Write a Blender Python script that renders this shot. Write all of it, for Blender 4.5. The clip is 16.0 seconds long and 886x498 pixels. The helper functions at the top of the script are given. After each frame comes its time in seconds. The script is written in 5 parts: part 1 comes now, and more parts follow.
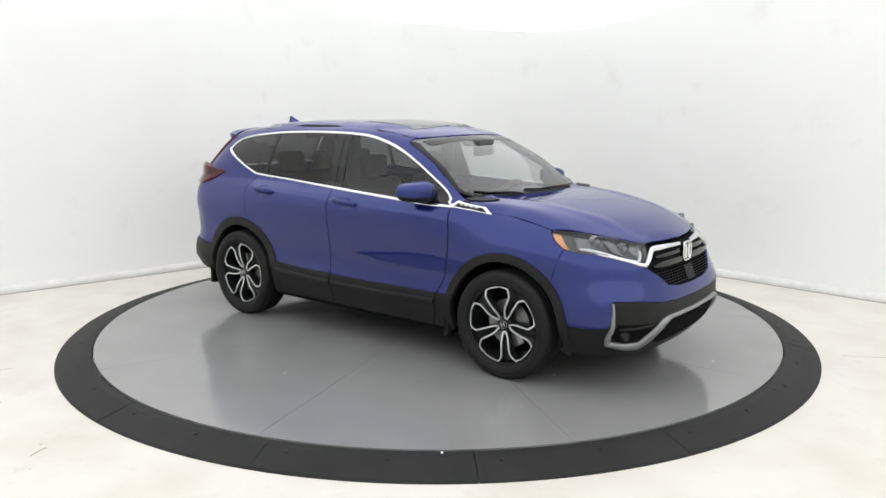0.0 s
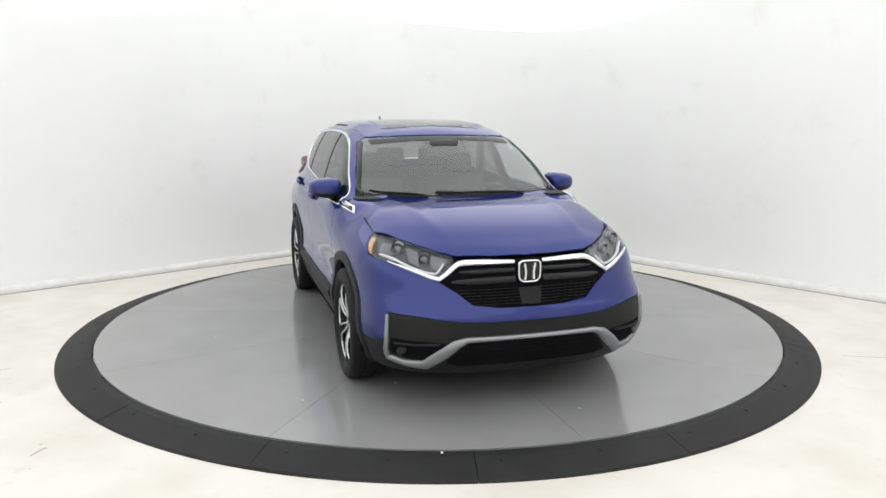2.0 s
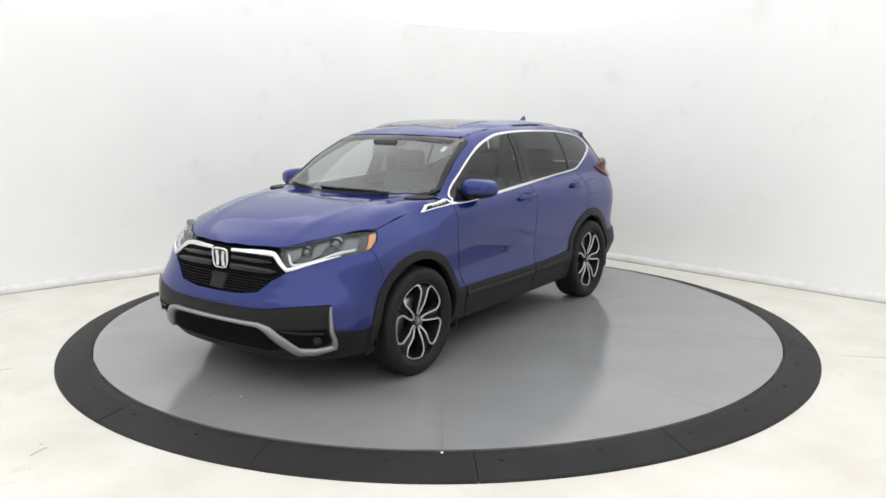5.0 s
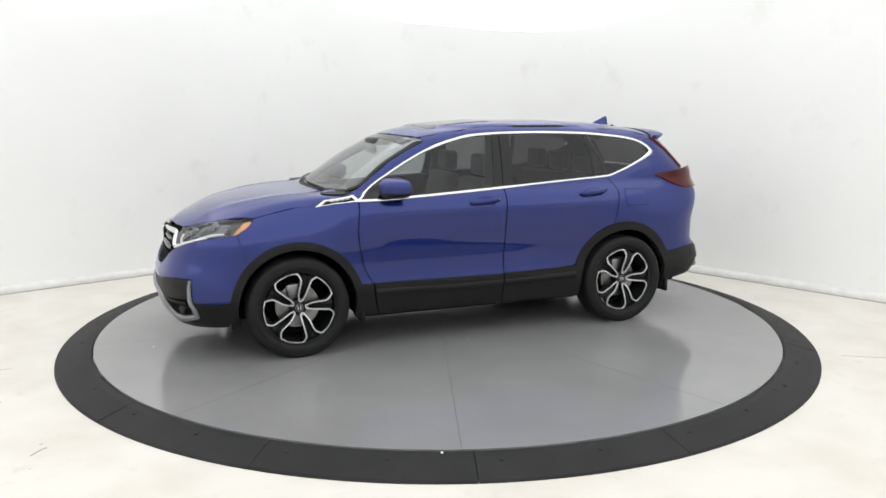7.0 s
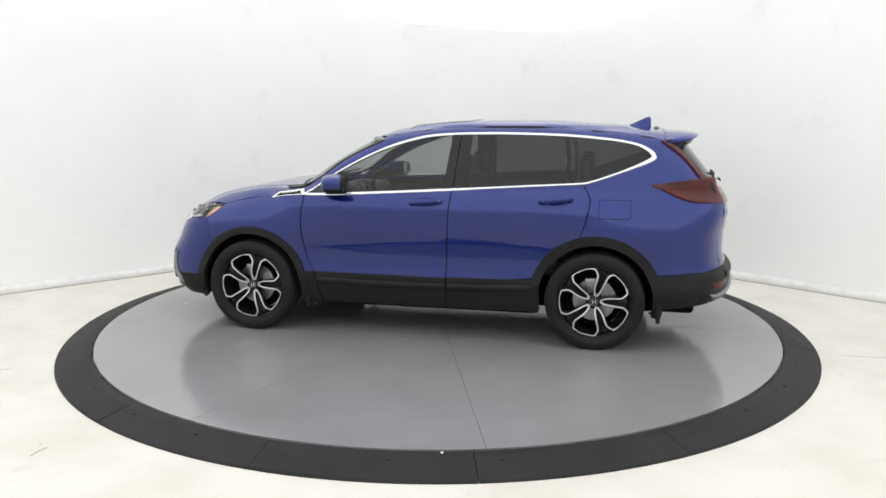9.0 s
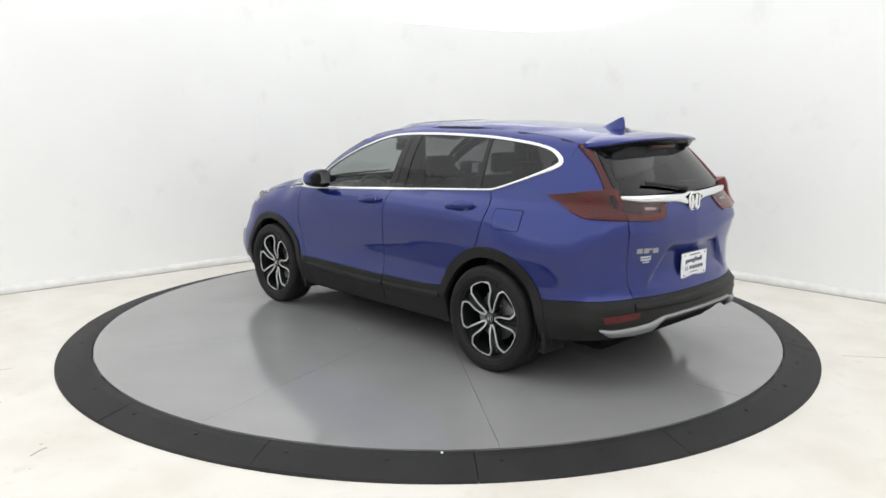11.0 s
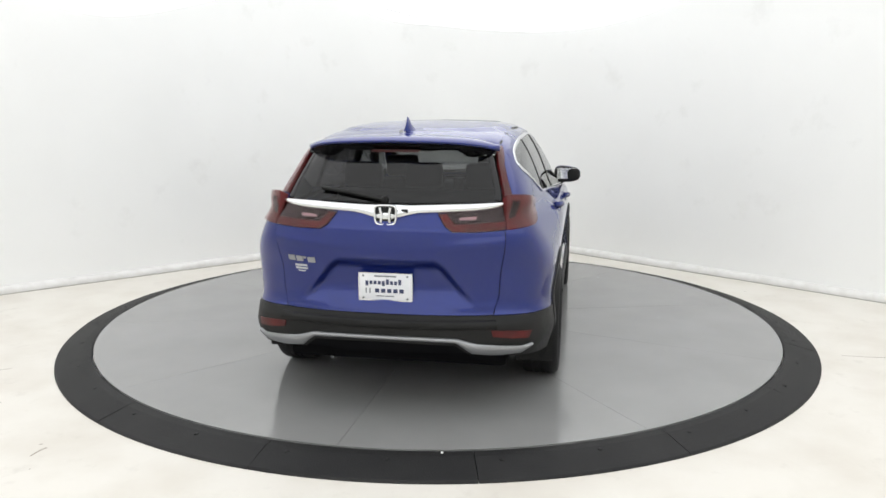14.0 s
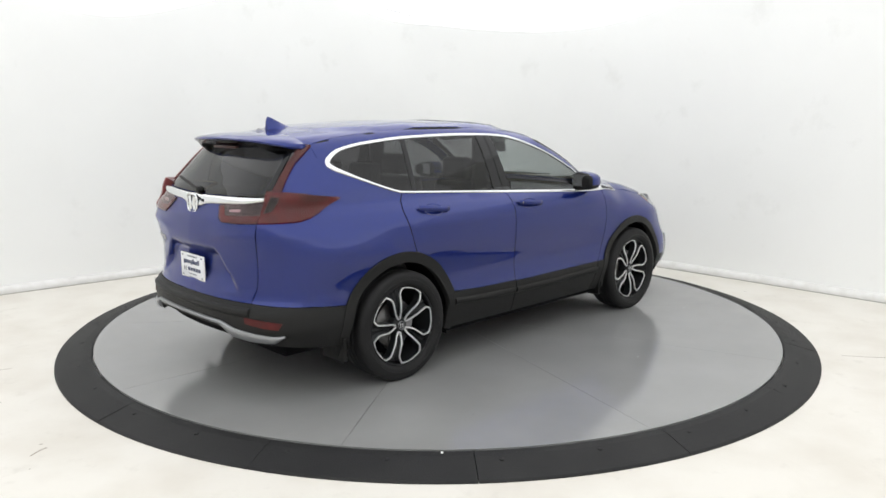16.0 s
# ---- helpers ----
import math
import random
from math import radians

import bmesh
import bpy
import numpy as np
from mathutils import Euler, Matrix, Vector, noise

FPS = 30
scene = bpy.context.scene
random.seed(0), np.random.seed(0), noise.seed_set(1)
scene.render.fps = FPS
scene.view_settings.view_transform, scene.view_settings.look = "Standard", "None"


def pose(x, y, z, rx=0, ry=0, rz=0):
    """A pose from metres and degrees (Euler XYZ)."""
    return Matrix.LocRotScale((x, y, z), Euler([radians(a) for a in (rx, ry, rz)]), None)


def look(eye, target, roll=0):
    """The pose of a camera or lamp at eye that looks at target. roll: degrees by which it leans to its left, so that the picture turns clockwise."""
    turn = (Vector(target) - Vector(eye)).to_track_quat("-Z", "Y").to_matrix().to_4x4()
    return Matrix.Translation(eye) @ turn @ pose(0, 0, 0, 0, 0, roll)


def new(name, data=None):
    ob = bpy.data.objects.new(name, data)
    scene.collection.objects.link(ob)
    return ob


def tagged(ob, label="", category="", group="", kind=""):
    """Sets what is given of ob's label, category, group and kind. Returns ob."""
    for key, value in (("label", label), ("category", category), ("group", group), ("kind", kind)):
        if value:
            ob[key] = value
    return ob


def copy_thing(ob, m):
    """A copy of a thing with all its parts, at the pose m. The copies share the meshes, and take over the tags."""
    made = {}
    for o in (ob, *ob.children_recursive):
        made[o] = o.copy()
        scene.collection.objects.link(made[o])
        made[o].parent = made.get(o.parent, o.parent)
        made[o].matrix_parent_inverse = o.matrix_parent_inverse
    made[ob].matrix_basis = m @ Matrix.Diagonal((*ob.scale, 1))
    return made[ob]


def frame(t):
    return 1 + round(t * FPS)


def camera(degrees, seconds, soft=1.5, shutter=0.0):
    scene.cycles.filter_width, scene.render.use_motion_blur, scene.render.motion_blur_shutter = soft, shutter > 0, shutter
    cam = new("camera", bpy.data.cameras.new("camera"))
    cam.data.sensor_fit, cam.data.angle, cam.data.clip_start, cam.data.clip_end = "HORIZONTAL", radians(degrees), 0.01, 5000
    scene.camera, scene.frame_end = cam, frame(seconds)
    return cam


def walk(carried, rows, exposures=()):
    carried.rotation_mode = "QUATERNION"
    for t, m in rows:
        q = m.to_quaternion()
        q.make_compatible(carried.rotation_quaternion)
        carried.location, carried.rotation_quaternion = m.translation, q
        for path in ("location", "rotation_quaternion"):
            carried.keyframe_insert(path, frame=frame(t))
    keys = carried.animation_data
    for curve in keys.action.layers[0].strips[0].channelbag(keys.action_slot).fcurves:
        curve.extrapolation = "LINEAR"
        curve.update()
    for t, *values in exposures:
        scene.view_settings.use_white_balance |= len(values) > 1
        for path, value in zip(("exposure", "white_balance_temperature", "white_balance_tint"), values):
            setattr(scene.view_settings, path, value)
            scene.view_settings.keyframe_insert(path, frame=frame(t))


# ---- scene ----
from mathutils.bvhtree import BVHTree
from mathutils.geometry import delaunay_2d_cdt

cam = camera(60.35, 16.0, soft=1.6)
EYE = (0.0, -6.386, 1.695)
VIEW = look(EYE, (0.0326, -0.4788, 0.6446), 0.05)
walk(cam, [(0, VIEW), (16, VIEW)])

# ---------------------------------------------------------------- light
FLOOR_Z = -0.062
scene.view_settings.exposure = 0.0

world = bpy.data.worlds.new("studio_world")
scene.world = world
world.use_nodes = True
world.node_tree.nodes["Background"].inputs[0].default_value = (1.0, 1.0, 1.0, 1)
world.node_tree.nodes["Background"].inputs[1].default_value = 0.25
CANOPY_GLOW = 1.6
# Added fill from the unseen ceiling, to even out the walls.
CEILING_FILL = 1.78


# ---------------------------------------------------------------- materials
def principled(name, color, rough=0.5, metal=0.0, coat=0.0, coat_rough=0.03, spec=0.5):
    m = bpy.data.materials.new(name)
    m.use_nodes = True
    b = m.node_tree.nodes["Principled BSDF"]
    b.inputs["Base Color"].default_value = (*color, 1)
    b.inputs["Roughness"].default_value = rough
    b.inputs["Metallic"].default_value = metal
    b.inputs["Coat Weight"].default_value = coat
    b.inputs["Coat Roughness"].default_value = coat_rough
    b.inputs["Specular IOR Level"].default_value = spec
    return m, m.node_tree.nodes, m.node_tree.links, b


def noisy(name, color, dark, rough=0.5, scale=8.0, fine=90.0, bump=0.05, metal=0.0, rough_var=0.12, spread=(0.35, 0.7), coat=0.0, spec=0.5):
    """A surface with stains at a large scale, grain at a fine one, and relief."""
    m, n, l, b = principled(name, color, rough, metal, coat, spec=spec)
    tc = n.new("ShaderNodeTexCoord")
    big = n.new("ShaderNodeTexNoise")
    big.inputs["Scale"].default_value, big.inputs["Detail"].default_value = scale, 6
    small = n.new("ShaderNodeTexNoise")
    small.inputs["Scale"].default_value, small.inputs["Detail"].default_value = fine, 4
    for q in (big, small):
        l.new(tc.outputs["Object"], q.inputs["Vector"])
    ramp = n.new("ShaderNodeMapRange")
    ramp.inputs["From Min"].default_value, ramp.inputs["From Max"].default_value = spread
    l.new(big.outputs["Fac"], ramp.inputs["Value"])
    mix = n.new("ShaderNodeMix")
    mix.data_type = "RGBA"
    mix.inputs["A"].default_value, mix.inputs["B"].default_value = (*dark, 1), (*color, 1)
    l.new(ramp.outputs["Result"], mix.inputs["Factor"])
    l.new(mix.outputs["Result"], b.inputs["Base Color"])
    rr = n.new("ShaderNodeMapRange")
    rr.inputs["To Min"].default_value, rr.inputs["To Max"].default_value = rough - rough_var / 2, rough + rough_var / 2
    l.new(small.outputs["Fac"], rr.inputs["Value"])
    l.new(rr.outputs["Result"], b.inputs["Roughness"])
    bp = n.new("ShaderNodeBump")
    bp.inputs["Strength"].default_value, bp.inputs["Distance"].default_value = bump, 0.01
    l.new(small.outputs["Fac"], bp.inputs["Height"])
    l.new(bp.outputs["Normal"], b.inputs["Normal"])
    return m


def stained(name, color, dark, mark, rough, scale, mark_scale):
    """Painted surface with broad unevenness and a few soft smudges."""
    m = noisy(name, color, dark, rough, scale, 45, 0.04, spread=(0.3, 0.6))
    n, l = m.node_tree.nodes, m.node_tree.links
    b = n["Principled BSDF"]
    old = b.inputs["Base Color"].links[0].from_socket
    tc = n.new("ShaderNodeTexCoord")
    spot = n.new("ShaderNodeTexNoise")
    spot.inputs["Scale"].default_value, spot.inputs["Detail"].default_value = mark_scale, 7
    spot.inputs["Roughness"].default_value = 0.62
    l.new(tc.outputs["Object"], spot.inputs["Vector"])
    cut = n.new("ShaderNodeMapRange")
    cut.inputs["From Min"].default_value, cut.inputs["From Max"].default_value = 0.60, 0.76
    cut.inputs["To Max"].default_value = 0.36
    l.new(spot.outputs["Fac"], cut.inputs["Value"])
    mix = n.new("ShaderNodeMix")
    mix.data_type = "RGBA"
    mix.inputs["B"].default_value = (*mark, 1)
    l.new(cut.outputs["Result"], mix.inputs["Factor"])
    l.new(old, mix.inputs["A"])
    l.new(mix.outputs["Result"], b.inputs["Base Color"])
    return m


def emitter(name, color, strength):
    m = bpy.data.materials.new(name)
    m.use_nodes = True
    n, l = m.node_tree.nodes, m.node_tree.links
    n.remove(n["Principled BSDF"])
    e = n.new("ShaderNodeEmission")
    e.inputs[0].default_value, e.inputs[1].default_value = (*color, 1), strength
    l.new(e.outputs[0], n["Material Output"].inputs[0])
    return m


def car_paint():
    m, n, l, b = principled("blue_metallic_paint", (0.01, 0.02, 0.155), 0.36, 0.72, 1.0, 0.015)
    tc = n.new("ShaderNodeTexCoord")
    flake = n.new("ShaderNodeTexVoronoi")
    flake.inputs["Scale"].default_value = 900
    l.new(tc.outputs["Object"], flake.inputs["Vector"])
    mix = n.new("ShaderNodeMix")
    mix.data_type = "RGBA"
    mix.inputs["A"].default_value, mix.inputs["B"].default_value = (0.0078, 0.0165, 0.118, 1), (0.0132, 0.027, 0.177, 1)
    sep = n.new("ShaderNodeSeparateColor")
    l.new(flake.outputs["Color"], sep.inputs[0])
    l.new(sep.outputs[0], mix.inputs["Factor"])
    l.new(mix.outputs["Result"], b.inputs["Base Color"])
    b.inputs["Coat IOR"].default_value = 1.46
    b.inputs["Specular IOR Level"].default_value = 0.1
    b.inputs["Specular Tint"].default_value = (0.3, 0.36, 0.75, 1)
    return m


def tinted(name, color, rough=0.0, ior=1.5):
    """Thin tinted glass: a gloss over a tinted see-through layer."""
    m = bpy.data.materials.new(name)
    m.use_nodes = True
    n, l = m.node_tree.nodes, m.node_tree.links
    n.remove(n["Principled BSDF"])
    t = n.new("ShaderNodeBsdfTransparent")
    t.inputs[0].default_value = (*color, 1)
    g = n.new("ShaderNodeBsdfGlossy")
    g.inputs["Roughness"].default_value = rough
    # gloss that grows towards the grazing angle, alike from both sides of the sheet
    base = ((ior - 1) / (ior + 1)) ** 2
    w = n.new("ShaderNodeLayerWeight")
    w.inputs["Blend"].default_value = 0.5
    p = n.new("ShaderNodeMath")
    p.operation = "POWER"
    p.inputs[1].default_value = 4.5
    l.new(w.outputs["Facing"], p.inputs[0])
    f = n.new("ShaderNodeMapRange")
    f.inputs["To Min"].default_value, f.inputs["To Max"].default_value = base, 1.0
    l.new(p.outputs[0], f.inputs["Value"])
    mx = n.new("ShaderNodeMixShader")
    l.new(f.outputs["Result"], mx.inputs[0])
    l.new(t.outputs[0], mx.inputs[1])
    l.new(g.outputs[0], mx.inputs[2])
    l.new(mx.outputs[0], n["Material Output"].inputs[0])
    return m


PAINT = car_paint()
CLAD = noisy("black_grained_plastic", (0.0122, 0.0122, 0.0120), (0.0088, 0.0088, 0.0088), 0.5, 3, 700, 0.12, spec=0.22)
GLOSS_BLACK = principled("gloss_black_plastic", (0.005, 0.005, 0.006), 0.12, 0, 0.0, spec=0.35)[0]
DARK = principled("dark_inner_body", (0.004, 0.004, 0.005), 0.9, spec=0.1)[0]
CHROME = principled("chrome", (0.74, 0.75, 0.76), 0.10, 1.0)[0]
SATIN = principled("satin_silver_plastic", (0.29, 0.295, 0.305), 0.38, 0.8)[0]
RUBBER = noisy("tyre_rubber", (0.011, 0.011, 0.0115), (0.008, 0.008, 0.0085), 0.62, 6, 240, 0.1, spec=0.25)
ALLOY_DARK = noisy("dark_grey_alloy", (0.014, 0.0145, 0.016), (0.010, 0.0105, 0.0115), 0.4, 8, 300, 0.02, 0.1, spec=0.25)
ALLOY = principled("machined_alloy", (0.74, 0.75, 0.76), 0.30, 0.95)[0]
STEEL = noisy("brake_steel", (0.32, 0.32, 0.33), (0.22, 0.21, 0.21), 0.35, 20, 160, 0.05, 0.9)
WINDSCREEN = tinted("windscreen_glass", (0.78, 0.82, 0.81), ior=2.2)
SIDE_GLASS = tinted("front_door_glass", (0.50, 0.53, 0.53))
PRIVACY = tinted("privacy_glass", (0.20, 0.20, 0.205))
CLEAR = tinted("clear_lens", (0.93, 0.94, 0.95))
SMOKE_LENS = tinted("smoked_lens", (0.80, 0.60, 0.60), 0.03, ior=1.46)
ROOF_GLASS = principled("dark_roof_glass", (0.03, 0.033, 0.045), 0.06, 0, 0.0, spec=0.9)[0]
GUIDE_WHITE = principled("white_light_guide", (0.72, 0.73, 0.75), 0.25)[0]
RED = noisy("red_reflector", (0.125, 0.009, 0.009), (0.07, 0.005, 0.005), 0.3, 14, 300, 0.06, spec=0.25)
RED_DIM = noisy("dim_red_reflector", (0.085, 0.007, 0.007), (0.050, 0.005, 0.005), 0.3, 14, 300, 0.06, spec=0.3)
RED_DARK = principled("dark_red_lens", (0.035, 0.004, 0.004), 0.3, spec=0.3)[0]
AMBER = principled("amber_reflector", (0.62, 0.27, 0.08), 0.25, 0.0, 0.7)[0]
SILVER = principled("lamp_reflector", (0.15, 0.152, 0.16), 0.3, 1.0)[0]
LAMP_LENS = principled("projector_glass", (0.16, 0.165, 0.175), 0.1, 0.7)[0]
LAMP_GREY = principled("lamp_housing_grey", (0.055, 0.055, 0.058), 0.22, 0.3)[0]
INTERIOR = noisy("dark_grey_trim", (0.07, 0.07, 0.073), (0.055, 0.055, 0.058), 0.7, 5, 300, 0.1)
LEATHER = noisy("grey_leather", (0.085, 0.085, 0.087), (0.065, 0.065, 0.067), 0.5, 6, 250, 0.1)
LINER = noisy("light_grey_headliner", (0.36, 0.36, 0.355), (0.31, 0.31, 0.305), 0.85, 6, 400, 0.05)
PLATE_WHITE = noisy("white_plate", (0.78, 0.78, 0.80), (0.70, 0.71, 0.74), 0.35, 9, 100, 0.02)
INK = principled("dark_blue_ink", (0.03, 0.04, 0.10), 0.5)[0]
LIGHT_INK = principled("pale_badge_ink", (0.42, 0.43, 0.45), 0.4)[0]
GREY_INK = principled("grey_ink", (0.16, 0.17, 0.19), 0.5)[0]

WALL = stained("white_painted_wall", (0.850, 0.854, 0.845), (0.822, 0.826, 0.817), (0.68, 0.68, 0.66), 0.6, 0.8, 2.3)
FLOOR = stained("white_painted_concrete", (0.700, 0.672, 0.618), (0.63, 0.595, 0.535), (0.48, 0.45, 0.40), 0.45, 2.2, 6.5)
DISC = noisy("grey_epoxy_paint", (0.268, 0.269, 0.266), (0.240, 0.241, 0.238), 0.12, 1.6, 120, 0.02, rough_var=0.1, spec=1.0)
RAMP = noisy("black_rubber_ramp", (0.0165, 0.0163, 0.0165), (0.0105, 0.0105, 0.011), 0.58, 4, 110, 0.3, spec=0.25)
KERB = noisy("white_kerb_paint", (0.74, 0.735, 0.72), (0.66, 0.65, 0.63), 0.55, 9.0, 60, 0.15, spread=(0.3, 0.6))
CRACK = principled("brown_grey_mark", (0.33, 0.29, 0.24), 0.8)[0]
JOINT = noisy("grey_kerb_line", (0.34, 0.325, 0.295), (0.24, 0.23, 0.21), 0.8, 4, 90, 0.1)
SEAM = principled("dark_joint", (0.13, 0.13, 0.13), 0.7)[0]
CANOPY = emitter("lit_white_fabric", (0.985, 0.995, 1.0), CANOPY_GLOW)
# Added glow; the canopy is the only light source in view.
FILL_CEILING = emitter("ceiling_fill_glow", (0.985, 0.997, 1.0), CEILING_FILL)
THREAD = principled("canopy_seam", (0.55, 0.55, 0.56), 0.8)[0]


# ---------------------------------------------------------------- mesh helpers
def mesh_ob(name, bm, material, parent=None, label="", smooth=True):
    me = bpy.data.meshes.new(name)
    bm.normal_update()
    bm.to_mesh(me)
    bm.free()
    for mt in material if isinstance(material, (list, tuple)) else [material]:
        me.materials.append(mt)
    if smooth:
        me.shade_smooth()
        me.set_sharp_from_angle(angle=radians(38))
    ob = new(name, me)
    ob.parent = parent
    if label:
        ob["label"] = label
    return ob


def part(name, bm, material, parent, label="", smooth=True):
    return mesh_ob(name, bm, material, parent, label, smooth)


def empty(name, m=None):
    ob = new(name)
    ob.empty_display_size = 0.1
    if m is not None:
        ob.matrix_basis = m
    return ob


def add_box(bm, lo, hi, bevel=0.0, segs=2):
    r = bmesh.ops.create_cube(bm, size=1)
    vs = r["verts"]
    for v in vs:
        v.co = Vector([lo[i] + (v.co[i] + 0.5) * (hi[i] - lo[i]) for i in range(3)])
    if bevel:
        es = list({e for v in vs for e in v.link_edges})
        bmesh.ops.bevel(bm, geom=es, offset=bevel, segments=segs, affect="EDGES", profile=0.5)
    return bm


def box(lo, hi, bevel=0.0, segs=2):
    return add_box(bmesh.new(), lo, hi, bevel, segs)


def revolve(profile, n=48, axis="y", close=False):
    """Turn a profile of (radius, height) about an axis."""
    bm = bmesh.new()
    rings = []
    for k in range(n):
        a = 2 * math.pi * k / n
        ring = []
        for r, h in profile:
            c, s = r * math.cos(a), r * math.sin(a)
            ring.append(bm.verts.new((c, h, s) if axis == "y" else (c, s, h)))
        rings.append(ring)
    m = len(profile)
    for k in range(n):
        a, b = rings[k], rings[(k + 1) % n]
        for i in range(m if close else m - 1):
            j = (i + 1) % m
            bm.faces.new((a[i], a[j], b[j], b[i]))
    bmesh.ops.remove_doubles(bm, verts=bm.verts, dist=1e-6)
    bmesh.ops.recalc_face_normals(bm, faces=bm.faces)
    return bm


def spline(pts, n=8, closed=False):
    """Points of a smooth curve through pts."""
    p = [np.array(q, float) for q in pts]
    out = []
    m = len(p)
    for i in range(m if closed else m - 1):
        if closed:
            a, b, c, d = p[i - 1], p[i], p[(i + 1) % m], p[(i + 2) % m]
        else:
            a, b, c, d = p[max(i - 1, 0)], p[i], p[i + 1], p[min(i + 2, m - 1)]
        for k in range(n):
            t = k / n
            out.append(tuple(0.5 * (2 * b + (c - a) * t + (2 * a - 5 * b + 4 * c - d) * t * t + (3 * b - 3 * c + d - a) * t ** 3)))
    if not closed:
        out.append(tuple(p[-1]))
    return out


def table(rows):
    """A smooth monotone function through rows of (x, y)."""
    xs = np.array([r[0] for r in rows], float)
    ys = np.array([r[1] for r in rows], float)
    h = np.diff(xs)
    dl = np.diff(ys) / h
    m = np.zeros(len(xs))
    m[0], m[-1] = dl[0], dl[-1]
    for i in range(1, len(xs) - 1):
        if dl[i - 1] * dl[i] > 0:
            w1, w2 = 2 * h[i] + h[i - 1], h[i] + 2 * h[i - 1]
            m[i] = (w1 + w2) / (w1 / dl[i - 1] + w2 / dl[i])

    def f(x):
        x = min(max(x, xs[0]), xs[-1])
        i = min(max(int(np.searchsorted(xs, x)) - 1, 0), len(h) - 1)
        t = (x - xs[i]) / h[i]
        return float((1 + 2 * t) * (1 - t) ** 2 * ys[i] + t * (1 - t) ** 2 * h[i] * m[i] + t * t * (3 - 2 * t) * ys[i + 1] + t * t * (t - 1) * h[i] * m[i + 1])

    return f


def sweep(points, section, closed=False, ups=None):
    """Carry a closed section of (side, up) along points; ups: the up direction at each point."""
    bm = bmesh.new()
    pts = [Vector(p) for p in points]
    n = len(pts)
    rings = []
    for i, p in enumerate(pts):
        a = pts[i - 1] if (i or closed) else p
        b = pts[(i + 1) % n] if (i < n - 1 or closed) else p
        t = (b - a).normalized()
        up = Vector(ups[i] if ups else (0, 0, 1))
        side = t.cross(up).normalized()
        up = side.cross(t).normalized()
        rings.append([bm.verts.new(p + side * s + up * u) for s, u in section])
    m = len(section)
    for i in range(n if closed else n - 1):
        a, b = rings[i], rings[(i + 1) % n]
        for k in range(m):
            j = (k + 1) % m
            bm.faces.new((a[k], a[j], b[j], b[k]))
    if not closed:
        bm.faces.new(rings[0])
        bm.faces.new(rings[-1][::-1])
    bmesh.ops.recalc_face_normals(bm, faces=bm.faces)
    return bm


def disc_section(r, n=8, flat=1.0):
    return [(r * math.cos(2 * math.pi * k / n), r * flat * math.sin(2 * math.pi * k / n)) for k in range(n)]


# ---------------------------------------------------------------- the studio
CORNER = Vector((0.218, 4.825))
DIR_L = Vector((-0.762, -0.648))
DIR_R = Vector((0.690, -0.724))
WALL_H = 3.7
LEN_L, LEN_R = 12.0, 12.0


def room_outline(offset=0.0, cove=1.1):
    """The plan of the room's inner face, with a coved corner before the camera."""
    a = CORNER + DIR_L * LEN_L
    b = CORNER + DIR_R * LEN_R
    p, q = CORNER + DIR_L * cove, CORNER + DIR_R * cove
    bend = [(1 - t) ** 2 * p + 2 * t * (1 - t) * CORNER + t * t * q for t in [k / 14 for k in range(15)]]
    return a, bend, b


def wall_strip(name, pts, z0, z1, thick, material, label=""):
    """An upright wall whose inner face runs along pts, with its thickness outward (to the left of the way)."""
    bm = bmesh.new()
    n = len(pts)
    nor = []
    for i in range(n):
        t = (pts[min(i + 1, n - 1)] - pts[max(i - 1, 0)]).normalized()
        nor.append(Vector((-t.y, t.x)))
    ring = []
    for i in range(n):
        o = pts[i] + nor[i] * thick
        ring.append([bm.verts.new((*pts[i], z0)), bm.verts.new((*pts[i], z1)), bm.verts.new((*o, z1)), bm.verts.new((*o, z0))])
    for i in range(n - 1):
        for k in range(4):
            j = (k + 1) % 4
            bm.faces.new((ring[i][k], ring[i][j], ring[i + 1][j], ring[i + 1][k]))
    bm.faces.new(ring[0])
    bm.faces.new(ring[-1][::-1])
    bmesh.ops.recalc_face_normals(bm, faces=bm.faces)
    ob = mesh_ob(name, bm, material)
    return tagged(ob, label, "", "", "structure")


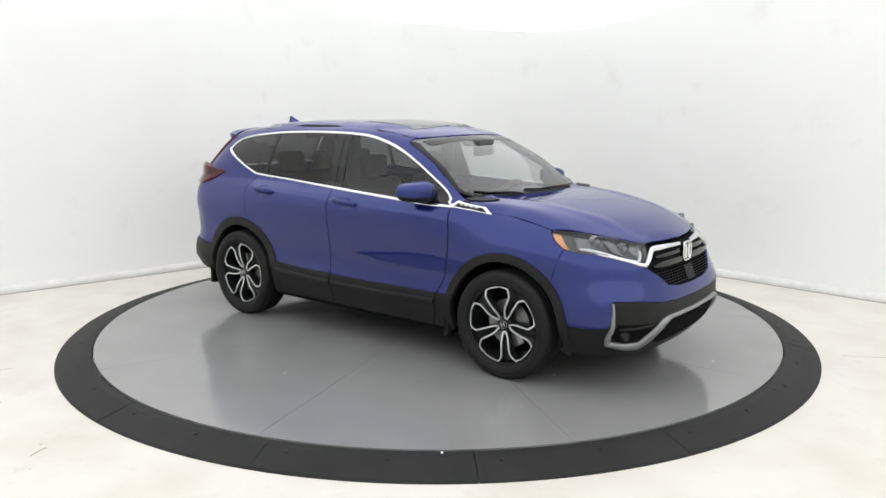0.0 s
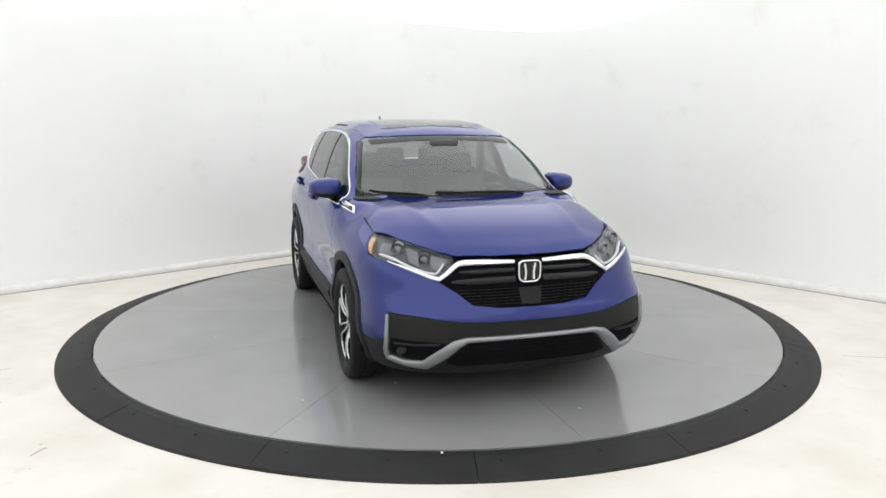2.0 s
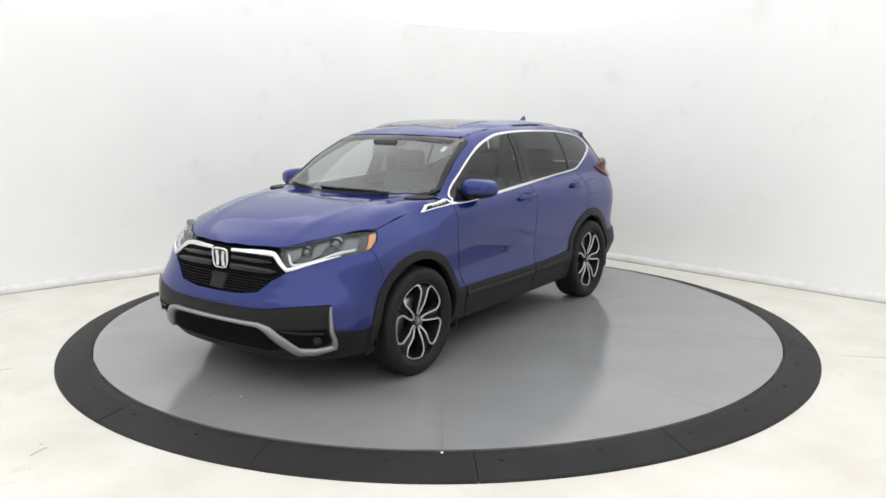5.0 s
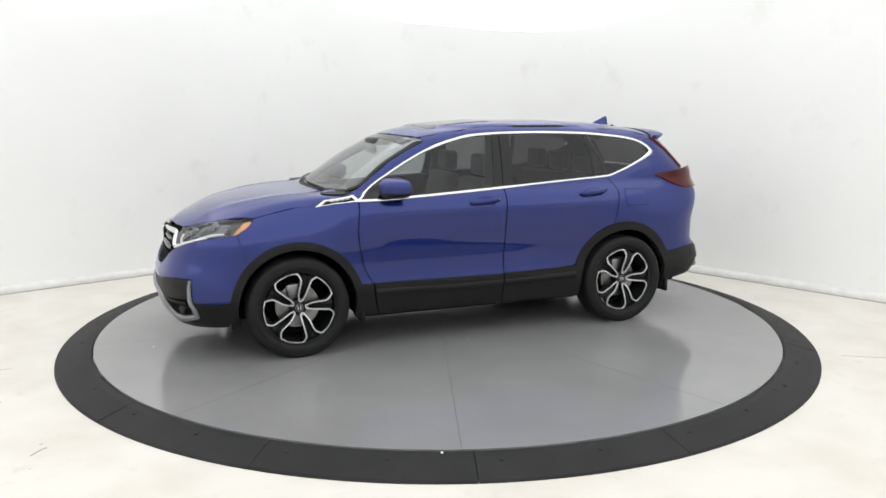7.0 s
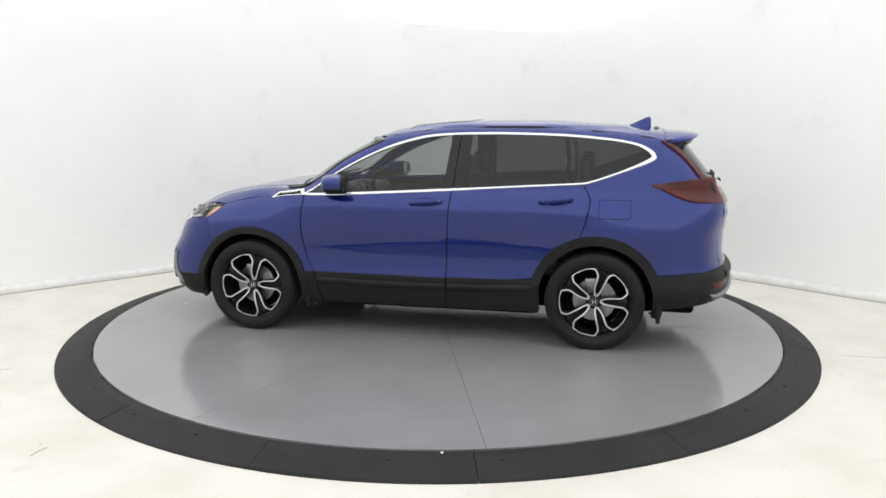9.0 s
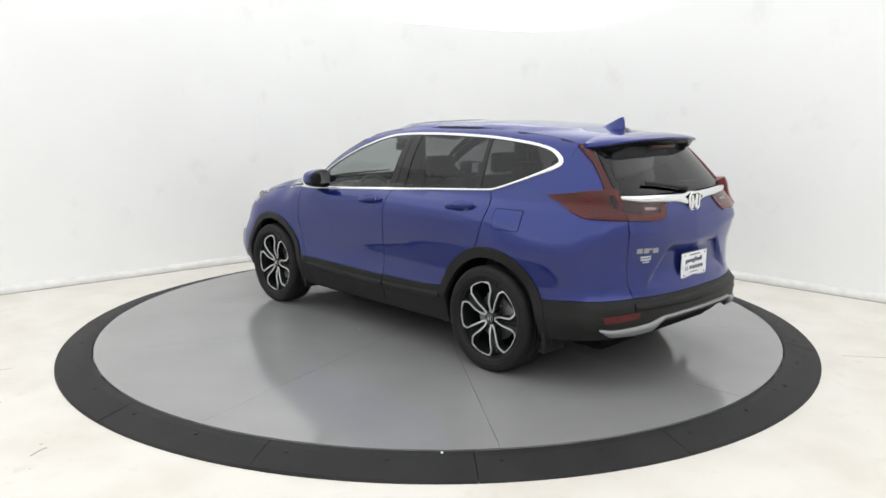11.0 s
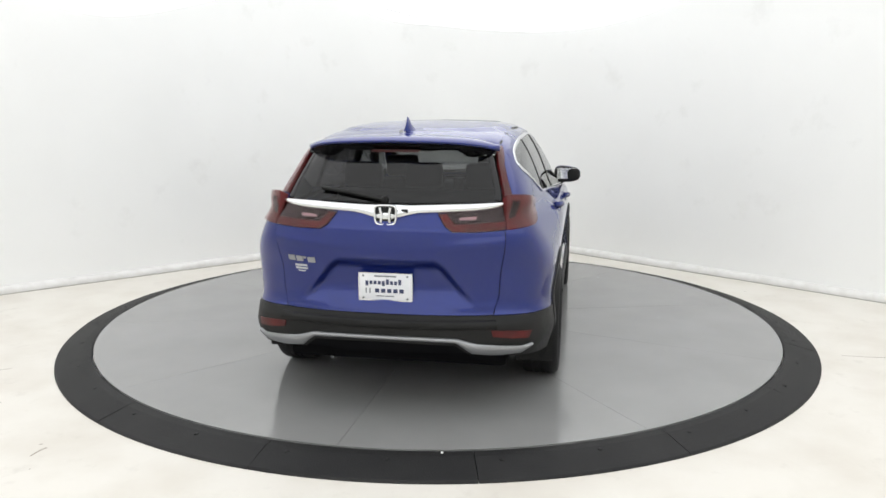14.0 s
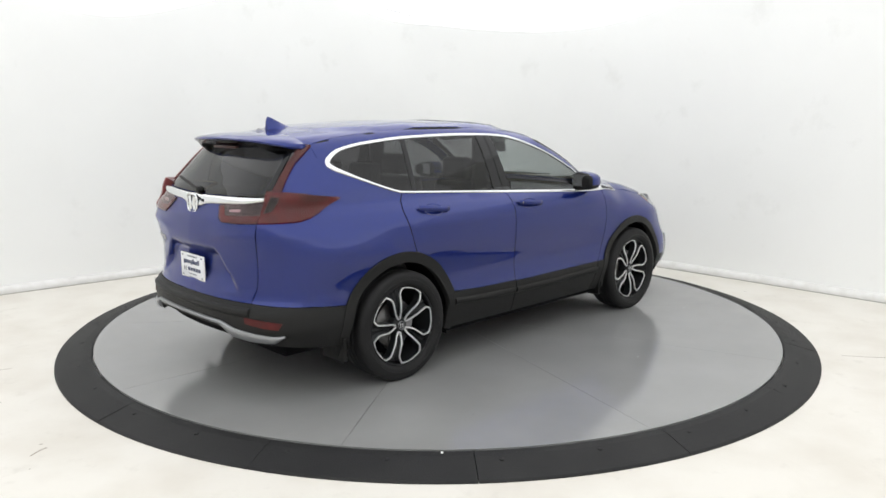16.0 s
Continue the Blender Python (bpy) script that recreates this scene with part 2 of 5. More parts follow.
def build_room():
    a, bend, b = room_outline()
    back = a + (b - CORNER)
    wall_strip("wall_north", [a] + bend + [b], FLOOR_Z, WALL_H, 0.15, WALL, "seamless white painted studio wall with a coved corner")
    wall_strip("wall_south", [b, back, a], FLOOR_Z, WALL_H, 0.15, WALL, "plain white painted studio wall")
    foot = [(p.x, p.y, FLOOR_Z) for p in room_inset(0.0)]
    curve = [(0.0, 0.0), (0.052, 0.0), (0.055, 0.012), (0.052, 0.036), (0.043, 0.056), (0.027, 0.068), (0.0, 0.075)]
    tagged(mesh_ob("baseboard", sweep(foot, curve), KERB), "low rounded white kerb along the foot of the wall", "", "", "structure")
    # Thin strip at the kerb's foot, greyer than kerb and floor.
    joint = [(0.050, 0.0), (0.064, 0.0), (0.063, 0.003), (0.050, 0.005)]
    tagged(mesh_ob("trim", sweep(foot, joint), JOINT), "thin grey line along the foot of the kerb", "", "", "structure")
    bm = bmesh.new()
    for ring in ([a, CORNER + (CORNER - back) * 0.02, b, back],):
        vs = [bm.verts.new((*(p + (p - (a + b) / 2).normalized() * 0.3), FLOOR_Z)) for p in ring]
        bm.faces.new(vs)
        bmesh.ops.recalc_face_normals(bm, faces=bm.faces)
    r = bmesh.ops.extrude_face_region(bm, geom=bm.faces[:])
    for v in r["geom"]:
        if isinstance(v, bmesh.types.BMVert):
            v.co.z -= 0.1
    bmesh.ops.recalc_face_normals(bm, faces=bm.faces)
    tagged(mesh_ob("floor", bm, FLOOR, smooth=False), "off-white painted concrete studio floor with faint stains", "", "", "structure")
    floor_marks()
    # The ceiling lies out of view; its glow is added to brighten the upper walls.
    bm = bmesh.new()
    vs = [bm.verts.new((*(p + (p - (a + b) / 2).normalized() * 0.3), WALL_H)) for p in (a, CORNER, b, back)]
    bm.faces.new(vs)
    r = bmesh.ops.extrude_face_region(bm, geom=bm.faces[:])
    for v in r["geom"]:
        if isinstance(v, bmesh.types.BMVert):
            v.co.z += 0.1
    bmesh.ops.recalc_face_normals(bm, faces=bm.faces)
    tagged(mesh_ob("ceiling", bm, FILL_CEILING, smooth=False), "unseen white studio ceiling, made to glow as added fill light", "", "", "structure")


def floor_marks():
    """Thin cracks and specks in the floor paint."""
    floor = bpy.data.objects["floor"]
    for line, w in ((((-3.6, -1.55), (-3.05, -1.306), (-2.99, -1.28)), 0.006), (((-2.125, -2.66), (-2.112, -2.60), (-2.09, -2.56)), 0.009), (((2.98, -1.0), (3.3, -1.05), (3.8, -0.95)), 0.004)):
        pts = [(x, y, FLOOR_Z + 0.0005) for x, y in spline(line, 4)]
        part("floor_crack", sweep(pts, [(-w / 2, 0), (w / 2, 0), (w / 2, 0.0008), (-w / 2, 0.0008)]), CRACK, floor)
    rng = random.Random(9)
    for k in range(16):
        x, y = ((3.072, 1.057) if k == 0 else (rng.choice((-1, 1)) * rng.uniform(1.5, 3.6), rng.uniform(-3.2, -0.8)))
        if math.hypot(x, y) < 3.05:
            continue
        bm = bmesh.new()
        bmesh.ops.create_circle(bm, cap_ends=True, segments=6, radius=rng.uniform(0.004, 0.010))
        for v in bm.verts:
            v.co = Vector((x + v.co.x * rng.uniform(0.6, 1.8), y + v.co.y, FLOOR_Z + 0.0007))
        part("floor_speck", bm, CRACK, floor, smooth=False)


def room_inset(d):
    a, bend, b = room_outline()
    pts = [a] + bend + [b]
    out = []
    for i, p in enumerate(pts):
        t = (pts[min(i + 1, len(pts) - 1)] - pts[max(i - 1, 0)]).normalized()
        out.append(p - Vector((-t.y, t.x)) * d)
    return out


def build_canopy():
    """A lit stretched-fabric canopy with a scalloped border, over the turntable."""
    z = 2.66
    rim = spline([(-3.45, 0.1), (-3.54, 0.9), (-3.36, 1.58), (-2.9, 1.42), (-2.56, 1.14), (-1.9, 0.45), (-1.35, -0.1), (-0.9, 0.35), (-0.73, 1.12), (-0.46, 2.03),
                  (0.02, 2.4), (0.48, 2.8), (1.17, 3.04), (1.75, 2.54), (2.05, 1.3), (2.1, 0.1), (2.6, -0.3), (3.1, -1.5), (2.9, -3.2), (1.2, -4.4), (-1.2, -4.4), (-3.0, -3.4), (-3.5, -1.6)], 8, True)
    ob = empty("light_canopy", pose(0, 0, z))
    tagged(ob, "glowing white stretched-fabric light canopy with scalloped border, hung overhead", "light canopy")
    bm = bmesh.new()
    low = [bm.verts.new((x, y, 0)) for x, y in rim]
    top = [bm.verts.new((x * 0.985, y * 0.985, 0.05)) for x, y in rim]
    n = len(rim)
    tri = delaunay_2d_cdt([Vector(q) for q in rim], [], [list(range(n))], 1, 1e-6)[2]
    for f in tri:
        bm.faces.new([low[i] for i in f])
        bm.faces.new([top[i] for i in f])
    for i in range(n):
        bm.faces.new((low[i], low[(i + 1) % n], top[(i + 1) % n], top[i]))
    bmesh.ops.recalc_face_normals(bm, faces=bm.faces)
    part("fabric", bm, CANOPY, ob, smooth=False)
    for x, y in ((-3.2, 0.6), (1.2, 2.4), (2.6, -1.6), (-3.0, -2.6), (0.8, -4.0)):
        part("hanger", sweep([(x, y, 0.04), (x, y, WALL_H - z)], disc_section(0.006, 6), ups=[(1, 0, 0)] * 2), SATIN, ob)
    for line in ([(-0.5, 1.0), (-0.2, 1.7), (0.15, 2.4)], [(-2.9, 0.5), (-2.2, 0.55), (-1.9, 0.42)]):
        pts = [(x, y, -0.002) for x, y in spline(line, 6)]
        part("seam", sweep(pts, [(-0.006, 0), (0.006, 0), (0.006, -0.003), (-0.006, -0.003)]), THREAD, ob)


DISC_R = 2.722


def build_turntable():
    """The turning grey disc, in ten wedges."""
    ob = empty("turntable")
    tagged(ob, "round grey painted turntable disc with faint wedge joints", "turntable")
    part("drum", revolve([(0.0, -0.012), (DISC_R - 0.02, -0.012), (DISC_R - 0.02, -0.058), (0.0, -0.058)], 96, "z"), SEAM, ob)
    gap = 0.0011
    for k in range(10):
        a0, a1 = radians(35.5 + 36 * k), radians(35.5 + 36 * (k + 1))
        pts = []
        steps = 24
        mid = (a0 + a1) / 2
        tip = gap / math.sin((a1 - a0) / 2)
        pts.append((tip * math.cos(mid), tip * math.sin(mid)))
        for i in range(steps + 1):
            a = a0 + gap / DISC_R + (a1 - a0 - 2 * gap / DISC_R) * i / steps
            pts.append((DISC_R * math.cos(a), DISC_R * math.sin(a)))
        bm = bmesh.new()
        up = [bm.verts.new((x, y, 0)) for x, y in pts]
        dn = [bm.verts.new((x, y, -0.0115)) for x, y in pts]
        bm.faces.new(up)
        bm.faces.new(dn[::-1])
        for i in range(len(pts)):
            j = (i + 1) % len(pts)
            bm.faces.new((dn[i], dn[j], up[j], up[i]))
        part("wedge_plate", bm, DISC, ob, smooth=False)
    rng = random.Random(4)
    for k in range(22):
        a, r = rng.uniform(0, 6.28), rng.uniform(0.6, 2.65)
        bm = bmesh.new()
        bmesh.ops.create_circle(bm, cap_ends=True, segments=7, radius=rng.uniform(0.004, 0.009))
        for v in bm.verts:
            v.co = Vector((v.co.x * rng.uniform(0.5, 2.2), v.co.y * rng.uniform(0.5, 1.2), 0.0008)) + Vector((r * math.cos(a), r * math.sin(a), 0))
        part("scuff", bm, SEAM if k % 4 else LIGHT_INK, ob, smooth=False)
    return ob


def build_ramp():
    """The still rubber ramp round the disc, in sixteen segments with bolts."""
    ob = empty("ramp_ring")
    tagged(ob, "black rubber ramp ring in bolted segments round the turntable", "ramp")
    r0, r1 = DISC_R + 0.008, 2.976
    for k in range(16):
        a0 = radians(-86.3 + 22.5 * k) + 0.0007
        a1 = radians(-86.3 + 22.5 * (k + 1)) - 0.0007
        lift = [0.0, 0.0015, -0.001, 0.002][k % 4]
        sec = [(r0, FLOOR_Z), (r0, -0.006), (r0 + 0.012, -0.002), (r0 + 0.06, -0.006), (r1 - 0.01, FLOOR_Z + 0.014 + lift), (r1, FLOOR_Z + 0.006), (r1, FLOOR_Z)]
        bm = bmesh.new()
        rings = []
        for i in range(13):
            a = a0 + (a1 - a0) * i / 12
            rings.append([bm.verts.new((r * math.cos(a), r * math.sin(a), z)) for r, z in sec])
        for i in range(12):
            for j in range(len(sec)):
                q = (j + 1) % len(sec)
                bm.faces.new((rings[i][j], rings[i][q], rings[i + 1][q], rings[i + 1][j]))
        bm.faces.new(rings[0][::-1])
        bm.faces.new(rings[-1])
        bmesh.ops.recalc_face_normals(bm, faces=bm.faces)
        seg = part("ramp_segment", bm, RAMP, ob, smooth=False)
        for f, r in ((0.12, 0.092), (0.60, 0.086)):
            a = a0 + (a1 - a0) * f
            z = -0.006 + (FLOOR_Z + 0.020) * (r - 0.06) / (r1 - r0 - 0.07)
            bm = revolve([(0.0, 0.004), (0.009, 0.004), (0.014, 0.001), (0.014, -0.004)], 12, "z")
            bmesh.ops.translate(bm, verts=bm.verts, vec=((r0 + r) * math.cos(a), (r0 + r) * math.sin(a), z))
            part("bolt", bm, RAMP, seg)
    part("paint_fleck", box((0.010, -2.762, -0.008), (0.022, -2.738, -0.002), 0.001), KERB, ob, "small white paint fleck on the rubber")
    return ob


build_room()
build_canopy()
TURNTABLE = build_turntable()
build_ramp()


# ---------------------------------------------------------------- the car's form
# x forward from the middle of the wheelbase, y to the car's left, z up from the disc
AXLE_F, AXLE_R, HUB_Z = 1.33, -1.33, 0.356
NOSE = table([(0.18, 2.10), (0.25, 2.17), (0.33, 2.215), (0.45, 2.25), (0.55, 2.25), (0.62, 2.225), (0.70, 2.195), (0.80, 2.165), (0.845, 2.155), (0.88, 2.13), (0.922, 2.08), (0.968, 1.985), (1.026, 1.845),
              (1.082, 1.60), (1.113, 1.35), (1.121, 1.14), (1.133, 1.085), (1.16, 1.048), (1.2, 0.99), (1.3, 0.85), (1.44, 0.61), (1.53, 0.43), (1.57, 0.32), (1.62, 0.1)])
TAIL = table([(0.18, 2.16), (0.27, 2.25), (0.35, 2.30), (0.45, 2.345), (0.55, 2.345), (0.60, 2.315), (0.66, 2.298), (0.82, 2.292), (0.95, 2.297), (1.06, 2.283), (1.14, 2.243), (1.2, 2.205), (1.3, 2.125),
              (1.45, 2.005), (1.53, 1.94), (1.58, 1.88), (1.62, 1.75)])
HALF = table([(0.18, 0.82), (0.26, 0.875), (0.36, 0.905), (0.47, 0.928), (0.54, 0.917), (0.62, 0.911), (0.74, 0.921), (0.88, 0.933), (0.98, 0.935), (1.03, 0.925), (1.08, 0.897), (1.12, 0.857), (1.15, 0.824),
              (1.2, 0.802), (1.3, 0.766), (1.4, 0.725), (1.5, 0.672), (1.55, 0.637), (1.58, 0.600), (1.6, 0.555), (1.62, 0.45), (1.638, 0.25), (1.648, 0.02), (1.9, 0.01)])
HOOD_C = table([(1.0, 1.124), (1.12, 1.121), (1.35, 1.113), (1.6, 1.082), (1.86, 1.024), (2.0, 0.964), (2.08, 0.921), (2.13, 0.880), (2.16, 0.845)])
ROOF_C = table([(-2.02, 1.545), (-1.81, 1.577), (-1.53, 1.607), (-1.2, 1.632), (-0.83, 1.648), (-0.35, 1.645), (0.12, 1.608), (0.3, 1.575), (0.44, 1.53), (0.55, 1.475)])
ROOF_DROP = table([(0.0, 0.0), (0.2, 0.004), (0.37, 0.009), (0.5, 0.024), (0.57, 0.046), (0.62, 0.083), (0.66, 0.15)])
BUMPER_CAP = [(0, 0), (0.004, 0.18), (0.014, 0.36), (0.04, 0.54), (0.09, 0.695), (0.16, 0.815), (0.25, 0.90), (0.36, 0.95), (0.55, 0.982), (0.9, 1.0)]
SCREEN_CAP = [(0, 0), (0.006, 0.2), (0.022, 0.38), (0.06, 0.63), (0.10, 0.795), (0.145, 0.885), (0.21, 0.945), (0.33, 0.98), (0.5, 1.0), (0.9, 1.0)]
LAMP_CAP = [(0, 0), (0.004, 0.18), (0.014, 0.34), (0.04, 0.505), (0.09, 0.648), (0.16, 0.768), (0.25, 0.862), (0.36, 0.925), (0.55, 0.974), (0.9, 1.0)]
REAR_CAP = [(0, 0), (0.006, 0.18), (0.023, 0.36), (0.061, 0.555), (0.115, 0.705), (0.180, 0.823), (0.260, 0.904), (0.355, 0.95), (0.5, 0.982), (0.9, 1.0)]
REAR_LOW_CAP = [(0, 0), (0.006, 0.19), (0.022, 0.38), (0.058, 0.575), (0.108, 0.72), (0.170, 0.828), (0.250, 0.904), (0.350, 0.95), (0.5, 0.982), (0.9, 1.0)]
REAR_TOP_CAP = [(0, 0), (0.006, 0.22), (0.018, 0.45), (0.044, 0.65), (0.074, 0.765), (0.114, 0.842), (0.170, 0.902), (0.285, 0.957), (0.5, 0.99), (0.9, 1.0)]


def step(a, b, x):
    t = min(max((x - a) / (b - a), 0), 1)
    return t * t * (3 - 2 * t)


def hood_edge(x):
    return HOOD_C(x) - 0.072 * step(0.95, 1.25, x) - 0.010 * step(1.3, 1.6, x)


def half_width(x, z):
    top = ROOF_C(x) if x < -0.2 else max(ROOF_C(x), 1.60)
    base = HALF(z if z < 1.15 else 1.15 + (z - 1.15) * 0.498 / (top - 1.15))
    lean = 1 - step(-1.9, -0.9, x)
    base -= lean * (0.065 * math.exp(-((z - 1.04) / 0.12) ** 2) + 0.012 * step(1.0, 1.2, z))
    e = hood_edge(min(max(x, 1.0), 2.1))
    t = min(max((z - 0.70) / (e - 0.70), 0), 1.6)
    fender = min(HALF(min(z, 0.72)) + 0.014, 0.936) - 0.127 * t ** 3.3
    k = step(0.62, 1.25, x)
    return base * (1 - k) + min(base + 0.012, fender) * k


def cap_share(caps, d):
    """How far out the outline stands, as a share of the half width, at a distance d behind the nose or before the tail."""
    return float(np.interp(d, [c[0] for c in caps], [c[1] for c in caps]))


def blend(a, b, k):
    return [(p * (1 - k) + r * k, q * (1 - k) + s * k) for (p, q), (r, s) in zip(a, b)]


def front_cap(z):
    """The nose's outline in plan: blunter over the bonnet."""
    k = 1 - 0.25 * step(0.88, 0.95, z) * (1 - step(1.08, 1.13, z))
    return [(d * k if d < 0.5 else d, q) for d, q in blend(blend(BUMPER_CAP, LAMP_CAP, step(0.58, 0.76, z)), SCREEN_CAP, step(0.98, 1.16, z))]


def rear_cap(z):
    """The tail's outline in plan: squarer at the bumper and beside the glass."""
    return blend(blend(REAR_LOW_CAP, REAR_CAP, step(0.52, 0.66, z)), REAR_TOP_CAP, step(0.80, 1.08, z))


def outline_y(x, z):
    front = cap_share(front_cap(z), max(NOSE(z) - x, 0))
    rear = cap_share(rear_cap(z), max(x + TAIL(z), 0))
    return half_width(x, z) * min(front, rear)


def body_shell():
    """The closed smooth form on which all panels lie."""
    bm = bmesh.new()
    zs, z = [], 0.18
    while z < 1.62:
        zs.append(z)
        z += 0.0035 if 0.86 < z < 1.15 else 0.0135
    rows = []
    for z in zs:
        front = spline(front_cap(z), 5)
        rear = spline(rear_cap(z), 5)
        xf, xr = NOSE(z), -TAIL(z)
        row = [(xf - d, q * half_width(xf - d, z)) for d, q in front]
        x0, x1 = xf - front[-1][0], xr + rear[-1][0]
        row += [(x0 + (x1 - x0) * i / 60, half_width(x0 + (x1 - x0) * i / 60, z)) for i in range(1, 60)]
        row += [(xr + d, q * half_width(xr + d, z)) for d, q in rear[::-1]]
        rows.append(row)
    for sign in (1, -1):
        grid = [[bm.verts.new((x, y * sign, z)) for x, y in row] for row, z in zip(rows, zs)]
        for i in range(len(grid) - 1):
            for j in range(len(grid[0]) - 1):
                q = (grid[i][j], grid[i][j + 1], grid[i + 1][j + 1], grid[i + 1][j])
                bm.faces.new(q if sign < 0 else q[::-1])
    bmesh.ops.remove_doubles(bm, verts=bm.verts, dist=1e-5)
    xs = [-2.02 + 2.57 * i / 120 for i in range(121)]
    ys = [-0.66 + 1.32 * i / 88 for i in range(89)]
    g = []
    for x in xs:
        row = []
        for y in ys:
            z = ROOF_C(x) - ROOF_DROP(abs(y))
            inside = z > 1.6 or abs(y) < outline_y(x, z) + 0.004
            row.append(bm.verts.new((x, y, z)) if inside and -1.93 < x < 0.45 else None)
        g.append(row)
    for i in range(len(xs) - 1):
        for j in range(len(ys) - 1):
            q = (g[i][j], g[i + 1][j], g[i + 1][j + 1], g[i][j + 1])
            if all(q):
                bm.faces.new(q)
    bmesh.ops.delete(bm, geom=[v for v in bm.verts if not v.link_faces], context="VERTS")
    bm.normal_update()
    return bm


# ---------------------------------------------------------------- panels on the form
SHELL = body_shell()
SHELL_TREE = BVHTree.FromBMesh(SHELL)
SHELL.faces.ensure_lookup_table()


def smooth_normal(p, index):
    f = SHELL.faces[index]
    n = Vector((0, 0, 0))
    for v in f.verts:
        n += v.normal / ((v.co - p).length + 1e-4)
    n.normalize()
    return n


def cast(origin, way):
    p, n, i, d = SHELL_TREE.ray_cast(origin, way)
    if p is None:
        return None
    m = smooth_normal(p, i)
    return p, m if m.dot(way) < 0 else -m


def near(p):
    q, n, i, d = SHELL_TREE.find_nearest(p)
    m = smooth_normal(q, i)
    return q, m if m.dot(q - Vector((q.x * 0.6, 0, 0.7))) > 0 else -m


def S(x, z, s=1):
    """A point on the car's flank."""
    h = cast(Vector((x, 3 * s, z)), Vector((0, -s, 0)))
    return h[0] if h else near(Vector((x, 0.8 * s, z)))[0]


def F(y, z):
    """A point on the car's front."""
    h = cast(Vector((4, y, z)), Vector((-1, 0, 0)))
    return h[0] if h else near(Vector((2.2, y, z)))[0]


def R(y, z):
    """A point on the car's rear."""
    h = cast(Vector((-4, y, z)), Vector((1, 0, 0)))
    return h[0] if h else near(Vector((-2.2, y, z)))[0]


class View:
    """A way to lay a flat outline on the form: from the side, the top, or round an upright axis at the nose or tail."""

    def __init__(self, kind):
        self.kind = kind

    def flat(self, p):
        if self.kind == "side":
            return Vector((p.x, p.z))
        if self.kind == "top":
            return Vector((p.x, p.y))
        if self.kind == "screen":
            return Vector((p.y, p.z))
        c = 1.2 if self.kind == "nose" else -1.2
        a = math.atan2(p.y, (p.x - c) * (1 if c > 0 else -1))
        return Vector((a * 0.9, p.z))

    def form(self, q):
        k = self.kind
        if k == "side":
            h, guess = cast(Vector((q.x, 3, q.y)), Vector((0, -1, 0))), Vector((q.x, 0.8, q.y))
        elif k == "top":
            h, guess = cast(Vector((q.x, q.y, 3)), Vector((0, 0, -1))), Vector((q.x, q.y, 1.5 if q.x < 0.5 else 1.0))
        elif k == "screen":
            h, guess = cast(Vector((4, q.x, q.y)), Vector((-1, 0, 0))), Vector((1.5, q.x, q.y))
        else:
            sg = 1 if k == "nose" else -1
            a = q.x / 0.9
            w = Vector((math.cos(a) * sg, math.sin(a), 0))
            c = Vector((1.2 * sg, 0, q.y))
            h, guess = cast(c + w * 3, -w), c + w * 0.95
        return h if h else near(guess)


SIDE, TOP, NOSE_VIEW, TAIL_VIEW, SCREEN = View("side"), View("top"), View("nose"), View("tail"), View("screen")


def inside(q, poly):
    c = False
    n = len(poly)
    for i in range(n):
        a, b = poly[i], poly[i - 1]
        if (a.y > q.y) != (b.y > q.y) and q.x < (b.x - a.x) * (q.y - a.y) / (b.y - a.y) + a.x:
            c = not c
    return c


def edge_gap(q, poly):
    best = 9
    n = len(poly)
    for i in range(n):
        a, b = poly[i - 1], poly[i]
        d = b - a
        t = min(max((q - a).dot(d) / max(d.length_squared, 1e-12), 0), 1)
        best = min(best, (q - a - d * t).length)
    return best


